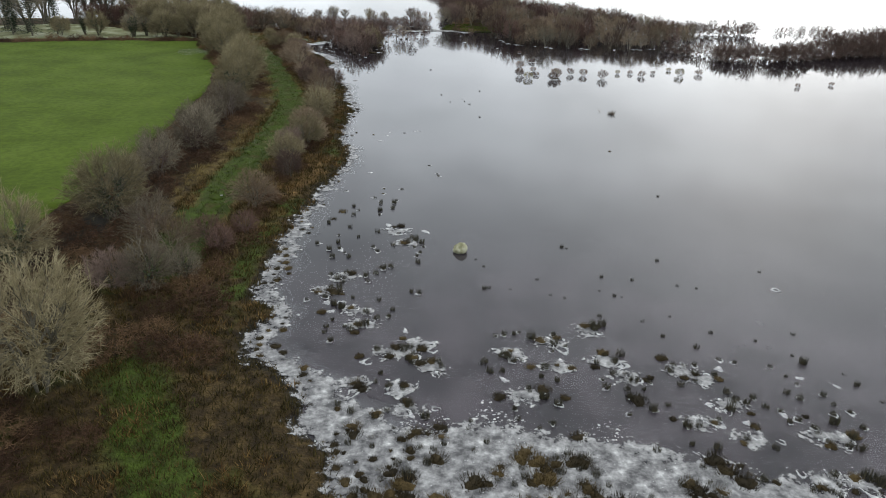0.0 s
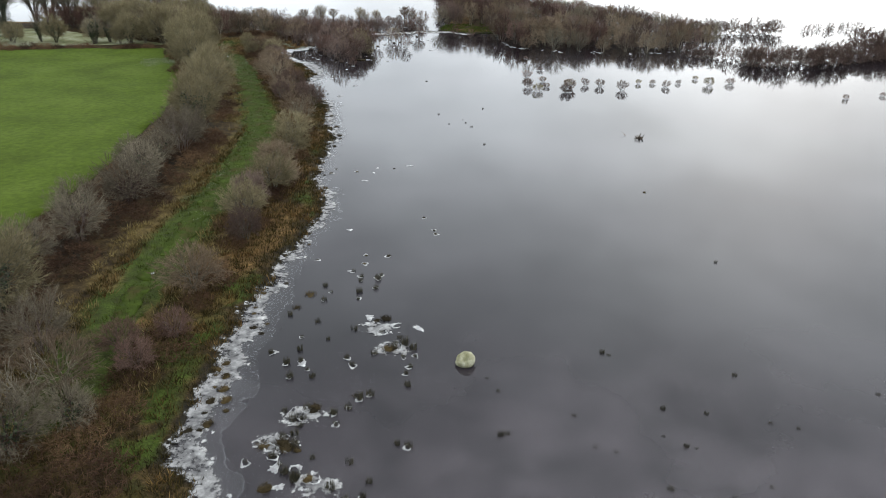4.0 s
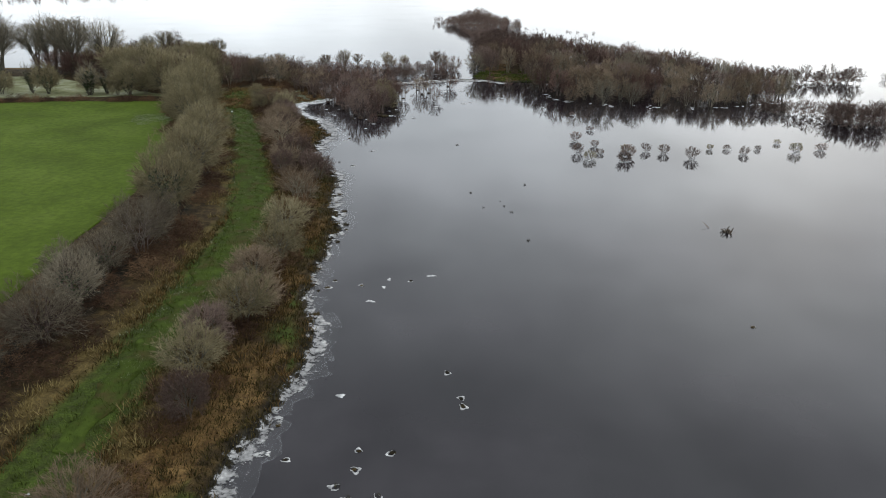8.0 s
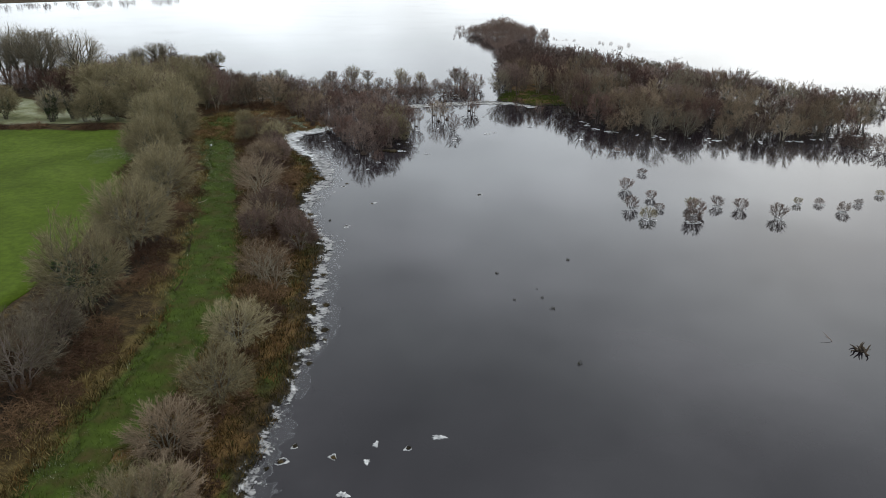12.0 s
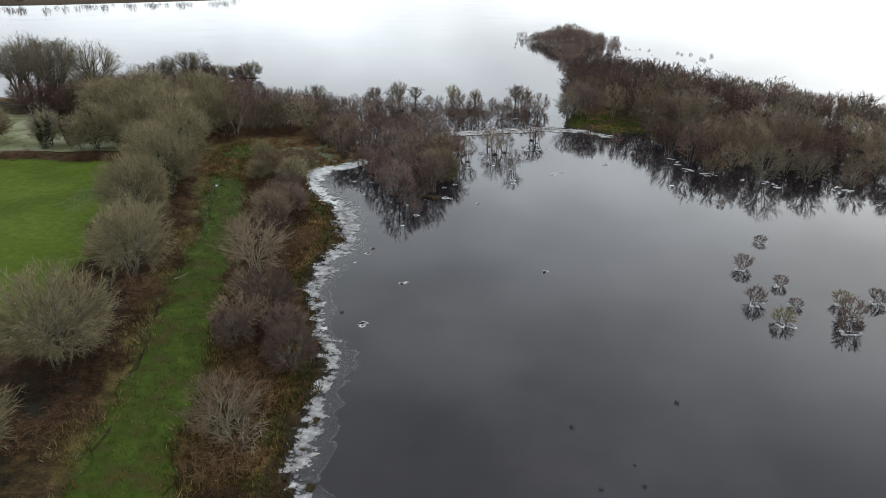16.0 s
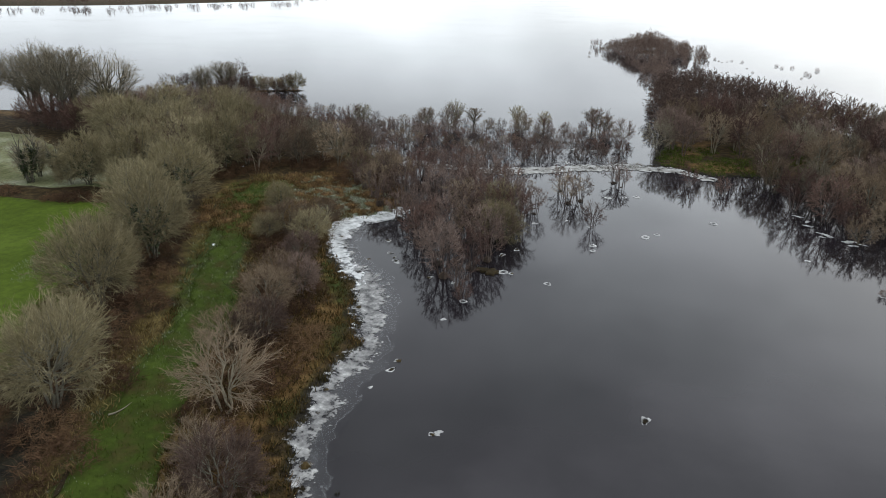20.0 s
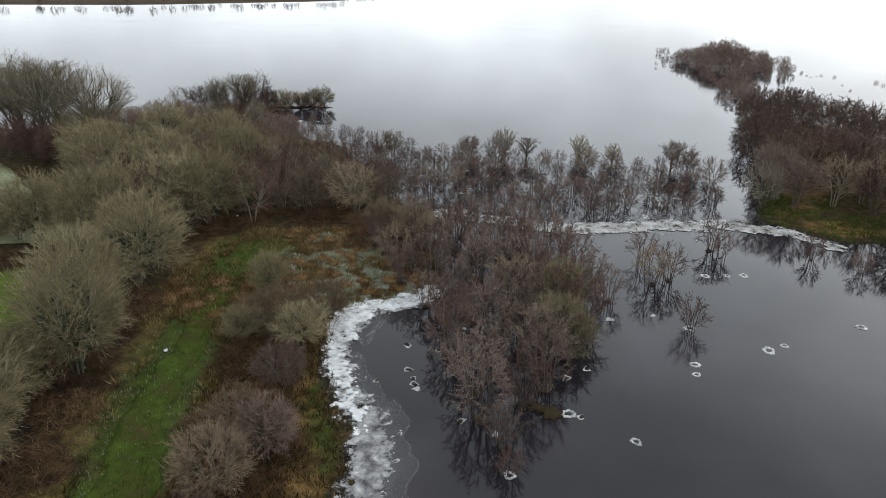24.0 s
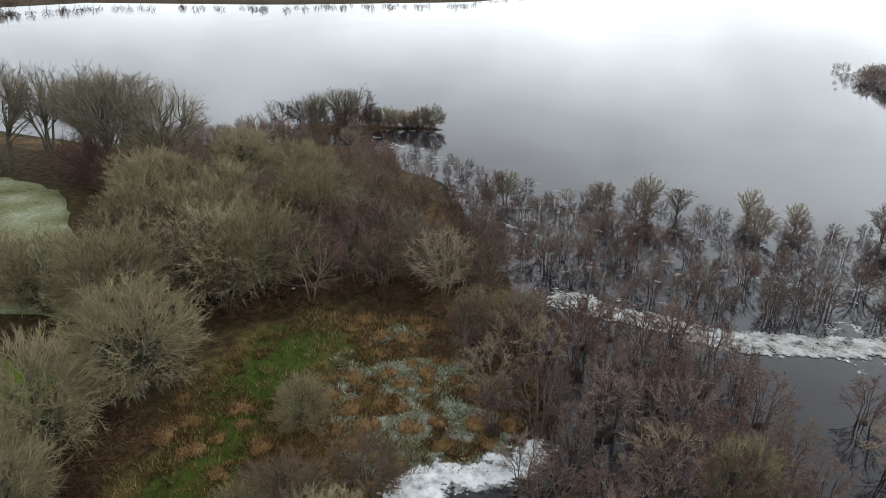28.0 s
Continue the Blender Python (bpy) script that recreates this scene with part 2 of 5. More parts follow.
def noisy(name, colours, scale=2.0, fine=25.0, rough=0.85, bump=0.3, vary="", spec=0.2, spread=0.35, world_space=False, rough_grain=0.5):
    """A surface whose colour runs through colours by a coarse noise, with a fine grain, relief and a shift from piece to piece."""
    m, nt, n, l, b = base_nodes(name)
    co = n.new("ShaderNodeNewGeometry" if world_space else "ShaderNodeTexCoord")
    vec = co.outputs["Position"] if world_space else co.outputs["Object"]
    big, small = n.new("ShaderNodeTexNoise"), n.new("ShaderNodeTexNoise")
    big.inputs["Scale"].default_value, big.inputs["Detail"].default_value = scale, 5
    small.inputs["Scale"].default_value, small.inputs["Detail"].default_value, small.inputs["Roughness"].default_value = fine, 3 if rough_grain == 0.5 else 7, rough_grain
    l.new(vec, big.inputs["Vector"]), l.new(vec, small.inputs["Vector"])
    ramp = ramp_of(n, colours)
    fac = big.outputs["Fac"]
    if vary:
        src = n.new("ShaderNodeNewGeometry") if vary == "island" else n.new("ShaderNodeObjectInfo")
        rnd = src.outputs["Random Per Island"] if vary == "island" else src.outputs["Random"]
        mixer = n.new("ShaderNodeMix")
        mixer.data_type = 'FLOAT'
        mixer.inputs["Factor"].default_value = spread
        l.new(fac, mixer.inputs["A"]), l.new(rnd, mixer.inputs["B"])
        fac = mixer.outputs["Result"]
    l.new(fac, ramp.inputs["Fac"])
    grain = n.new("ShaderNodeMix")
    grain.data_type, grain.blend_type = 'RGBA', 'MULTIPLY'
    grain.inputs["Factor"].default_value = 0.5
    gr = ramp_of(n, [(0.45, 0.45, 0.45), (1.25, 1.25, 1.25)], 0.35, 0.65)
    if vary == "both":
        each = n.new("ShaderNodeNewGeometry")
        l.new(each.outputs["Random Per Island"], gr.inputs["Fac"])
    else:
        l.new(small.outputs["Fac"], gr.inputs["Fac"])
    l.new(ramp.outputs["Color"], grain.inputs["A"]), l.new(gr.outputs["Color"], grain.inputs["B"])
    l.new(grain.outputs["Result"], b.inputs["Base Color"])
    b.inputs["Roughness"].default_value = rough
    b.inputs["Specular IOR Level"].default_value = spec
    if bump:
        bp = n.new("ShaderNodeBump")
        bp.inputs["Strength"].default_value, bp.inputs["Distance"].default_value = bump, 0.05
        l.new(small.outputs["Fac"], bp.inputs["Height"]), l.new(bp.outputs["Normal"], b.inputs["Normal"])
    return m


def plain(name, colour, rough=0.8):
    m, nt, n, l, b = base_nodes(name)
    b.inputs["Base Color"].default_value = (*colour, 1)
    b.inputs["Roughness"].default_value = rough
    return m


M_FIELD = noisy("pasture_grass", [(0.056, 0.082, 0.006), (0.072, 0.107, 0.009), (0.088, 0.125, 0.014)], 0.16, 1.7, 0.9, 0.6, spec=0.1, world_space=True, rough_grain=0.72)
M_TRACK = noisy("track_grass", [(0.066, 0.052, 0.017), (0.044, 0.064, 0.009), (0.064, 0.094, 0.013)], 0.9, 2.6, 0.9, 0.6, spec=0.1, world_space=True, rough_grain=0.68)
M_WICE = noisy("white_ice", [(0.2, 0.195, 0.192), (0.42, 0.412, 0.4), (0.7, 0.688, 0.66)], 2.6, 9.0, 0.55, 0.5, spec=0.4, world_space=True)
M_BARK = noisy("grey_bark", [(0.085, 0.075, 0.053), (0.15, 0.135, 0.1), (0.23, 0.21, 0.16)], 3, 30, 0.9, 0.4, "object")
M_BARK_PALE = noisy("pale_bark", [(0.15, 0.125, 0.085), (0.23, 0.195, 0.135), (0.32, 0.28, 0.2)], 3, 30, 0.9, 0.4, "object")
M_TWIG_OLIVE = noisy("olive_twigs", [(0.17, 0.14, 0.076), (0.27, 0.225, 0.126), (0.39, 0.33, 0.195)], 1.2, 10, 0.9, 0, "both", spread=0.3)
M_TWIG_GREY = noisy("grey_twigs", [(0.12, 0.097, 0.066), (0.195, 0.162, 0.112), (0.285, 0.242, 0.172)], 1.2, 10, 0.9, 0, "both", spread=0.4)
M_TWIG_RUSSET = noisy("russet_twigs", [(0.085, 0.046, 0.036), (0.14, 0.08, 0.062), (0.2, 0.125, 0.096)], 1.2, 10, 0.9, 0, "both", spread=0.5)
M_TWIG_BROWN = noisy("brown_twigs", [(0.14, 0.098, 0.064), (0.225, 0.162, 0.106), (0.325, 0.245, 0.165)], 1.2, 10, 0.9, 0, "both", spread=0.5)
M_TWIG_DARK = noisy("dark_twigs", [(0.102, 0.067, 0.052), (0.17, 0.115, 0.091), (0.25, 0.178, 0.144)], 1.2, 10, 0.9, 0, "both", spread=0.5)
M_BRAMBLE = noisy("bramble_canes", [(0.0572, 0.03, 0.0174), (0.1092, 0.06, 0.03306), (0.1768, 0.105, 0.05481)], 1.5, 12, 0.9, 0, "both", spread=0.5)
M_BARK_BROWN = noisy("brown_bark", [(0.075, 0.051, 0.042), (0.13, 0.093, 0.078), (0.2, 0.16, 0.134)], 3, 30, 0.9, 0.4, "object")
M_SEDGE = noisy("brown_sedge", [(0.02288, 0.017, 0.00783), (0.04784, 0.034, 0.01392), (0.0936, 0.064, 0.02436)], 2, 14, 0.9, 0.5, "object", spread=0.5)
M_NEEDLE = noisy("conifer_needles", [(0.014, 0.022, 0.012), (0.026, 0.038, 0.02), (0.045, 0.06, 0.03)], 2, 15, 0.7, 0, "island", spread=0.5)
M_ROOT = noisy("matted_roots", [(0.03, 0.022, 0.017), (0.055, 0.04, 0.03), (0.1, 0.072, 0.05)], 4, 22, 0.9, 0.5, "object")
M_IVY = noisy("ivy_leaves", [(0.02, 0.03, 0.01), (0.035, 0.05, 0.016), (0.06, 0.08, 0.025)], 3, 15, 0.6, 0, "island", 0.4)
M_RUSH = noisy("rush_blades", [(0.018, 0.017, 0.011), (0.038, 0.035, 0.019), (0.09, 0.075, 0.038)], 2, 12, 0.8, 0, "island", spread=0.5)
M_RUSTGRASS = noisy("rusty_grass", [(0.078, 0.04, 0.01305), (0.1508, 0.085, 0.0261), (0.2496, 0.16, 0.05655)], 0.5, 8, 0.9, 0, "island", spread=0.5, world_space=True)
M_RUSTRUSH = noisy("rust_blades", [(0.07, 0.036, 0.014), (0.15, 0.082, 0.03), (0.28, 0.18, 0.075)], 2, 12, 0.8, 0, "island", spread=0.5)
M_GOLD = noisy("dead_grass", [(0.11, 0.073, 0.023), (0.2, 0.145, 0.05), (0.33, 0.255, 0.11)], 0.4, 8, 0.9, 0, "island", spread=0.55, world_space=True)
M_OLIVEGRASS = noisy("bank_grass", [(0.02704, 0.021, 0.00609), (0.052, 0.042, 0.01044), (0.1092, 0.075, 0.02175)], 0.4, 8, 0.9, 0, "island", spread=0.5, world_space=True)
M_GREENGRASS = noisy("verge_grass", [(0.055, 0.064, 0.011), (0.072, 0.104, 0.013), (0.11, 0.15, 0.026)], 0.4, 8, 0.9, 0, "island", spread=0.5, world_space=True)
M_FROSTGRASS = noisy("frosted_grass", [(0.15, 0.165, 0.085), (0.3, 0.325, 0.205), (0.52, 0.54, 0.42)], 0.5, 8, 0.8, 0, "island", spread=0.5, world_space=True)
M_ROCK = noisy("pale_boulder", [(0.2, 0.19, 0.09), (0.42, 0.4, 0.26), (0.58, 0.56, 0.42)], 2.5, 18, 0.85, 0.7)
M_WOOD = noisy("weathered_wood", [(0.16, 0.135, 0.095), (0.25, 0.215, 0.155), (0.34, 0.3, 0.23)], 3, 25, 0.85, 0.3)
M_BLUE = plain("blue_plastic", (0.03, 0.17, 0.3), 0.5)
M_LITTER = plain("white_plastic", (0.75, 0.76, 0.78), 0.5)


def water_material():
    m, nt, n, l, b = base_nodes("still_icy_water")
    geo = n.new("ShaderNodeNewGeometry")
    skin, swirl = n.new("ShaderNodeTexNoise"), n.new("ShaderNodeTexNoise")
    skin.inputs["Scale"].default_value, skin.inputs["Detail"].default_value = 0.07, 6
    swirl.inputs["Scale"].default_value, swirl.inputs["Detail"].default_value = 1.4, 4
    l.new(geo.outputs["Position"], skin.inputs["Vector"]), l.new(geo.outputs["Position"], swirl.inputs["Vector"])
    # base colour carries thin ice swirls and painted-in mottling of reflected cloud
    ramp = ramp_of(n, [(0.0085, 0.007, 0.0088), (0.0155, 0.0128, 0.0155), (0.033, 0.0285, 0.032)], 0.36, 0.68)
    l.new(skin.outputs["Fac"], ramp.inputs["Fac"])
    l.new(ramp.outputs["Color"], b.inputs["Base Color"])
    rr = n.new("ShaderNodeMapRange")
    rr.inputs["From Min"].default_value, rr.inputs["From Max"].default_value = 0.35, 0.7
    rr.inputs["To Min"].default_value, rr.inputs["To Max"].default_value = 0.03, 0.1
    l.new(skin.outputs["Fac"], rr.inputs["Value"]), l.new(rr.outputs["Result"], b.inputs["Roughness"])
    b.inputs["IOR"].default_value = 1.33
    bp = n.new("ShaderNodeBump")
    bp.inputs["Strength"].default_value, bp.inputs["Distance"].default_value = 0.05, 0.02
    l.new(swirl.outputs["Fac"], bp.inputs["Height"]), l.new(bp.outputs["Normal"], b.inputs["Normal"])
    return m


def ground_material():
    """Rough land: litter and dead grass, with green, rust, frost, shore mud and a darker hedge strip by the plan's
    masks.
    """
    m, nt, n, l, b = base_nodes("rough_ground")
    geo = n.new("ShaderNodeNewGeometry")
    big, mid, small = (n.new("ShaderNodeTexNoise") for _ in range(3))
    for tex, s, d in ((big, 0.35, 5), (mid, 1.6, 5), (small, 9.0, 3)):
        tex.inputs["Scale"].default_value, tex.inputs["Detail"].default_value = s, d
        l.new(geo.outputs["Position"], tex.inputs["Vector"])
    col = ramp_of(n, [(0.022, 0.0145, 0.007), (0.052, 0.034, 0.0135), (0.1, 0.066, 0.025)], 0.3, 0.7)
    l.new(mid.outputs["Fac"], col.inputs["Fac"])
    out = col.outputs["Color"]
    for key, colours, tex in (("green", [(0.04, 0.05, 0.01), (0.06, 0.088, 0.012)], mid), ("rust", [(0.085, 0.047, 0.016), (0.19, 0.115, 0.042)], mid),
                              ("gold", [(0.075, 0.05, 0.016), (0.15, 0.108, 0.038)], mid), ("frost", [(0.11, 0.1, 0.055), (0.36, 0.355, 0.3)], mid),
                              ("mud_dark", [(0.014, 0.011, 0.008), (0.035, 0.03, 0.018)], mid)):
        att = n.new("ShaderNodeAttribute")
        att.attribute_name = key
        r2 = ramp_of(n, colours, 0.35, 0.65)
        l.new(tex.outputs["Fac"], r2.inputs["Fac"])
        soft = n.new("ShaderNodeMath")
        soft.operation = 'MULTIPLY_ADD'
        l.new(big.outputs["Fac"], soft.inputs[0])
        soft.inputs[1].default_value = 1.0
        soft.inputs[2].default_value = -0.5
        tot = n.new("ShaderNodeMath")
        tot.operation, tot.use_clamp = 'ADD', True
        l.new(att.outputs["Fac"], tot.inputs[0]), l.new(soft.outputs["Value"], tot.inputs[1])
        sh = n.new("ShaderNodeMapRange")
        sh.inputs["From Min"].default_value, sh.inputs["From Max"].default_value = 0.35, 0.65
        l.new(tot.outputs["Value"], sh.inputs["Value"])
        mx = n.new("ShaderNodeMix")
        mx.data_type = 'RGBA'
        l.new(sh.outputs["Result"], mx.inputs["Factor"])
        l.new(out, mx.inputs["A"]), l.new(r2.outputs["Color"], mx.inputs["B"])
        out = mx.outputs["Result"]
    gr = ramp_of(n, [(0.5, 0.5, 0.5), (1.2, 1.2, 1.2)], 0.35, 0.65)
    l.new(small.outputs["Fac"], gr.inputs["Fac"])
    mul = n.new("ShaderNodeMix")
    mul.data_type, mul.blend_type = 'RGBA', 'MULTIPLY'
    mul.inputs["Factor"].default_value = 0.7
    l.new(out, mul.inputs["A"]), l.new(gr.outputs["Color"], mul.inputs["B"])
    l.new(mul.outputs["Result"], b.inputs["Base Color"])
    b.inputs["Roughness"].default_value, b.inputs["Specular IOR Level"].default_value = 0.9, 0.15
    bp = n.new("ShaderNodeBump")
    bp.inputs["Strength"].default_value, bp.inputs["Distance"].default_value = 0.7, 0.12
    l.new(small.outputs["Fac"], bp.inputs["Height"]), l.new(bp.outputs["Normal"], b.inputs["Normal"])
    return m


M_WATER, M_GROUND = water_material(), ground_material()


# ---- ground, water, field, track ----
def spaced(lo, a, b, hi, step):
    inner = np.arange(a, b, step)
    left = a - (np.geomspace(step, a - lo, 22))[::-1]
    right = b + np.geomspace(step, hi - b, 22)
    return np.concatenate([left, inner, [b], right])


def build_ground():
    xs, ys = spaced(-2500, -75, 14, 2500, 0.7), spaced(-2500, 10, 190, 2500, 0.8)
    X, Y = np.meshgrid(xs, ys)
    D = shore(X, Y)
    Z = height(X, Y, D)
    ny, nx = X.shape
    k = np.arange((ny - 1) * nx).reshape(ny - 1, nx)[:, :-1].ravel()
    tris = np.concatenate([np.stack([k, k + 1, k + nx + 1], 1), np.stack([k, k + nx + 1, k + nx], 1)])
    me = fast_mesh("ground", np.stack([X, Y, Z], 2).reshape(-1, 3), tris, M_GROUND, True)
    rough = fbm(X / 2.5, Y / 2.5, 21)
    tr, hd = line_dist(TRACK, X, Y), line_dist(HEDGE, X, Y)
    meadow = np.clip(1.2 - np.hypot((X + 31) / 9, (Y - 132) / 8), 0, 1)
    strip = np.exp(-((D - 1.6) / 1.2) ** 2) * (Y < 124)
    south = np.exp(-(((X + 12.6 + (Y - 24) * 0.46) / 1.6) ** 2 + ((Y - 23) / 6) ** 2)) * (0.25 + 1.3 * fbm(X / 1.4, Y / 1.4, 23))
    masks = {
        "green": np.clip((0.26 + 0.12 * (Y < 36)) * (Y < 70) * (D > 0.8) * (X > -20) * np.clip((fbm(X / 1.6, Y / 1.6, 29) - 0.42) * 5, 0, 1) + 0.6 * strip * (Y > 35) * (fbm(X / 6, Y / 6, 5) > 0.42) + np.clip(1.6 - tr / 2.6, 0, 1) * np.interp(Y, [38, 60, 104, 116, 134], [0.5, 0.7, 0.75, 0.7, 0.6]) + south * 1.1 + 0.75 * np.clip(1.3 - np.hypot((X + 36.0) / 4.0, (Y - 133.5) / 5.0), 0, 1) * (fbm(X / 1.3, Y / 1.3, 27) > 0.45), 0, 1),
        "rust": np.clip(0.9 * meadow * (rough - 0.1) + 0.85 * (D < 6) * (D > 1.2) * (Y > 45) * rough * 1.3, 0, 1),
        "gold": np.clip(0.75 * np.exp(-((tr - 2.6) / 1.3) ** 2) * (rough + 0.25), 0, 1),
        "frost": np.clip(np.clip(1.3 - np.hypot((X + 28.8) / 5.6, (Y - 136.0) / 6.0), 0, 1) * 0.95 * (0.1 + 1.5 * (fbm(X / 1.1, Y / 1.1, 96, 2) < 0.53))
                         + 0.8 * np.clip(1.3 - np.hypot((X + 68) / 14, (Y - 131) / 4), 0, 1), 0, 1),
        # mud at the water's edge, and darker ground along the hedge line
        "mud_dark": np.clip(0.75 * np.exp(-(hd / 2.0) ** 2) + 0.85 * np.exp(-(D / 0.9) ** 2), 0, 1),
    }
    for key, val in masks.items():
        me.attributes.new(key, 'FLOAT', 'POINT').data.foreach_set("value", val.astype(np.float32).ravel())
    return tagged(new("ground", me), "rough brown winter bank with dead grass and leaf litter", "ground", kind="structure")


build_ground()
wv = [(-2600, -2600, 0), (2600, -2600, 0), (2600, 2600, 0), (-2600, 2600, 0)]
tagged(new("water", mesh_from("water", wv, [(0, 1, 2, 3)], [M_WATER])), "still dark floodwater of a lake reflecting the grey sky", "water", kind="structure")

fv, ff = sheet(lambda x, y: outline(FIELD, x, y) + (fbm(x / 3, y / 3, 8) - 0.5) * 1.4, -142.5, -26, -151, 130, 1.5, lambda x, y: height(x, y) + 0.07, 0.12)
tagged(new("field", mesh_from("field", fv, ff, [M_FIELD], True)), "short bright green pasture behind the hedge", "field", kind="structure")
M_PADDOCK = noisy("frosted_paddock", [(0.12, 0.125, 0.05), (0.22, 0.225, 0.12), (0.35, 0.355, 0.25)], 0.3, 5.0, 0.9, 0.4, spec=0.1, world_space=True)
PADDOCK = [(-47, 131.5), (-52, 135), (-60, 138), (-66, 141.5), (-72, 145), (-80, 145), (-98, 134), (-110, 118), (-80, 122), (-62, 128)]
pv, pf = sheet(lambda x, y: outline(PADDOCK, x, y) + (fbm(x / 3, y / 3, 18) - 0.5) * 2, -112, -45, 116, 148, 1.2, lambda x, y: height(x, y) + 0.07, 0.12)
tagged(new("paddock", mesh_from("paddock", pv, pf, [M_PADDOCK], True)), "small frosted pale paddock below tall trees", "field", kind="structure")
tv, tf = sheet(lambda x, y: np.interp(y, [36, 60, 78, 84, 97, 105, 118, 128, 134], [0.1, 0.7, 1.4, 1.85, 1.75, 1.5, 1.0, 0.6, -0.4]) + (fbm(x / 1.1, y / 1.1, 9, 4) - 0.5) * np.interp(y, [70, 86], [2.6, 1.5]) - line_dist(TRACK, x, y), -42, -14, 34, 136, 0.5, lambda x, y: height(x, y) + 0.05, 0.1)
tagged(new("grass_track", mesh_from("grass_track", tv, tf, [M_TRACK], True)), "mown green grass track between hedge and scrub", "track", kind="structure")

M_MUD = noisy("wet_mud", [(0.02, 0.015, 0.009), (0.035, 0.026, 0.014), (0.055, 0.045, 0.02)], 1.5, 10, 0.95, 0.4, spec=0.05, world_space=True)
rv, rf = sheet(lambda x, y: 0.02 + (fbm(x / 0.8, y / 2.5, 13) - 0.5) * 0.5 - 0.2 * (y < 80) - line_dist(RUT, x, y), -31, -17, 52, 108, 0.18, lambda x, y: height(x, y) + 0.062, 0.03)
tagged(new("wheel_rut", mesh_from("wheel_rut", rv, rf, [M_MUD])), "dark muddy rut broken along the grass track", "rut", kind="structure")

# ---- ice along the edge ----
def band(x, y, width, seed, cut, scale=1.2):
    """Ice held to the water's edge: positive inside."""
    d = shore(x, y)
    rag = (fbm(x / scale, y / scale, seed, 4) - 0.5) * 2
    return np.minimum(d + width + rag * width * 0.45, 0.25 - d) , rag


def wide(y):
    """How far the ice reaches from the bank along the shore."""
    return np.interp(y, [14, 22, 27, 33, 40, 52, 57, 60, 66, 72, 78, 84, 90, 98, 106, 114, 119, 124, 129, 133], [4.6, 3.2, 1.7, 0.8, 1.2, 0.6, 0.15, 0.35, 0.45, 0.15, 0.02, 0.4, 0.55, 0.4, 0.75, 0.95, 1.45, 1.05, 1.0, 0.9])


def grey_ice(x, y):
    v, rag = band(x, y, wide(y) * 1.15, 31, 0, 0.8)
    lake = np.minimum(v, 14 - np.abs(x + 14))
    south = 25.2 - y + (fbm(x / 2.2, y / 2.2, 41, 4) - 0.5) * 3.0 - 0.16 * np.maximum(x - 3, 0) ** 1.25
    return np.maximum(np.minimum(lake, 134.5 - y), np.minimum(south, 16 - np.abs(x - 8)))


def ice_material(name, colours, coarse):
    """Mottled grey and white ice, broken along its rim."""
    m, nt, n, l, bsdf = base_nodes(name)
    geo, big, small, att = n.new("ShaderNodeNewGeometry"), n.new("ShaderNodeTexNoise"), n.new("ShaderNodeTexNoise"), n.new("ShaderNodeAttribute")
    for tex, s, rough in ((big, coarse, 0.6), (small, 4.0, 0.55)):
        tex.inputs["Scale"].default_value, tex.inputs["Detail"].default_value, tex.inputs["Roughness"].default_value = s, 9, rough
        l.new(geo.outputs["Position"], tex.inputs["Vector"])
    att.attribute_name = "thick"

    def math_node(op, a, k, add=0.0, clamp=False):
        x = n.new("ShaderNodeMath")
        x.operation, x.use_clamp = op, clamp
        l.new(a, x.inputs[0])
        if isinstance(k, float):
            x.inputs[1].default_value, x.inputs[2].default_value = k, add
        else:
            l.new(k, x.inputs[1])
        return x.outputs["Value"]

    ragged = math_node('ADD', math_node('MULTIPLY_ADD', big.outputs["Fac"], 3.6, -1.8), math_node('MULTIPLY_ADD', small.outputs["Fac"], 2.0, -1.0))
    depth = math_node('ADD', math_node('MULTIPLY', att.outputs["Fac"], 1.7), ragged)
    l.new(math_node('MULTIPLY_ADD', depth, 2.3, 0.15, True), bsdf.inputs["Alpha"])
    tone = math_node('ADD', math_node('MULTIPLY', big.outputs["Fac"], 0.72), math_node('MULTIPLY', small.outputs["Fac"], 0.28))
    ramp = ramp_of(n, colours, 0.4, 0.69)
    l.new(tone, ramp.inputs["Fac"]), l.new(ramp.outputs["Color"], bsdf.inputs["Base Color"])
    bsdf.inputs["Roughness"].default_value, bsdf.inputs["Specular IOR Level"].default_value = 0.55, 0.35
    bp = n.new("ShaderNodeBump")
    bp.inputs["Strength"].default_value, bp.inputs["Distance"].default_value = 0.25, 0.05
    l.new(small.outputs["Fac"], bp.inputs["Height"]), l.new(bp.outputs["Normal"], bsdf.inputs["Normal"])
    return m


M_ICE = ice_material("mottled_ice", [(0.06, 0.057, 0.056), (0.18, 0.173, 0.168), (0.35, 0.34, 0.325), (0.68, 0.665, 0.635)], 1.35)
M_PALE_ICE = ice_material("rimed_ice", [(0.1, 0.09, 0.075), (0.28, 0.27, 0.25), (0.46, 0.45, 0.43), (0.68, 0.67, 0.645)], 1.3)
M_SNOW_ICE = ice_material("snowy_ice", [(0.3, 0.3, 0.29), (0.55, 0.55, 0.54), (0.72, 0.72, 0.71), (0.82, 0.82, 0.81)], 1.4)


def lake_edge(x, y):
    d = shore(x, y)
    return np.minimum(np.minimum(d + wide(y) * 1.05 + 0.1, (0.25 - d) * 0.75), np.minimum(134.5 - y, 13 - np.abs(x + 14)))


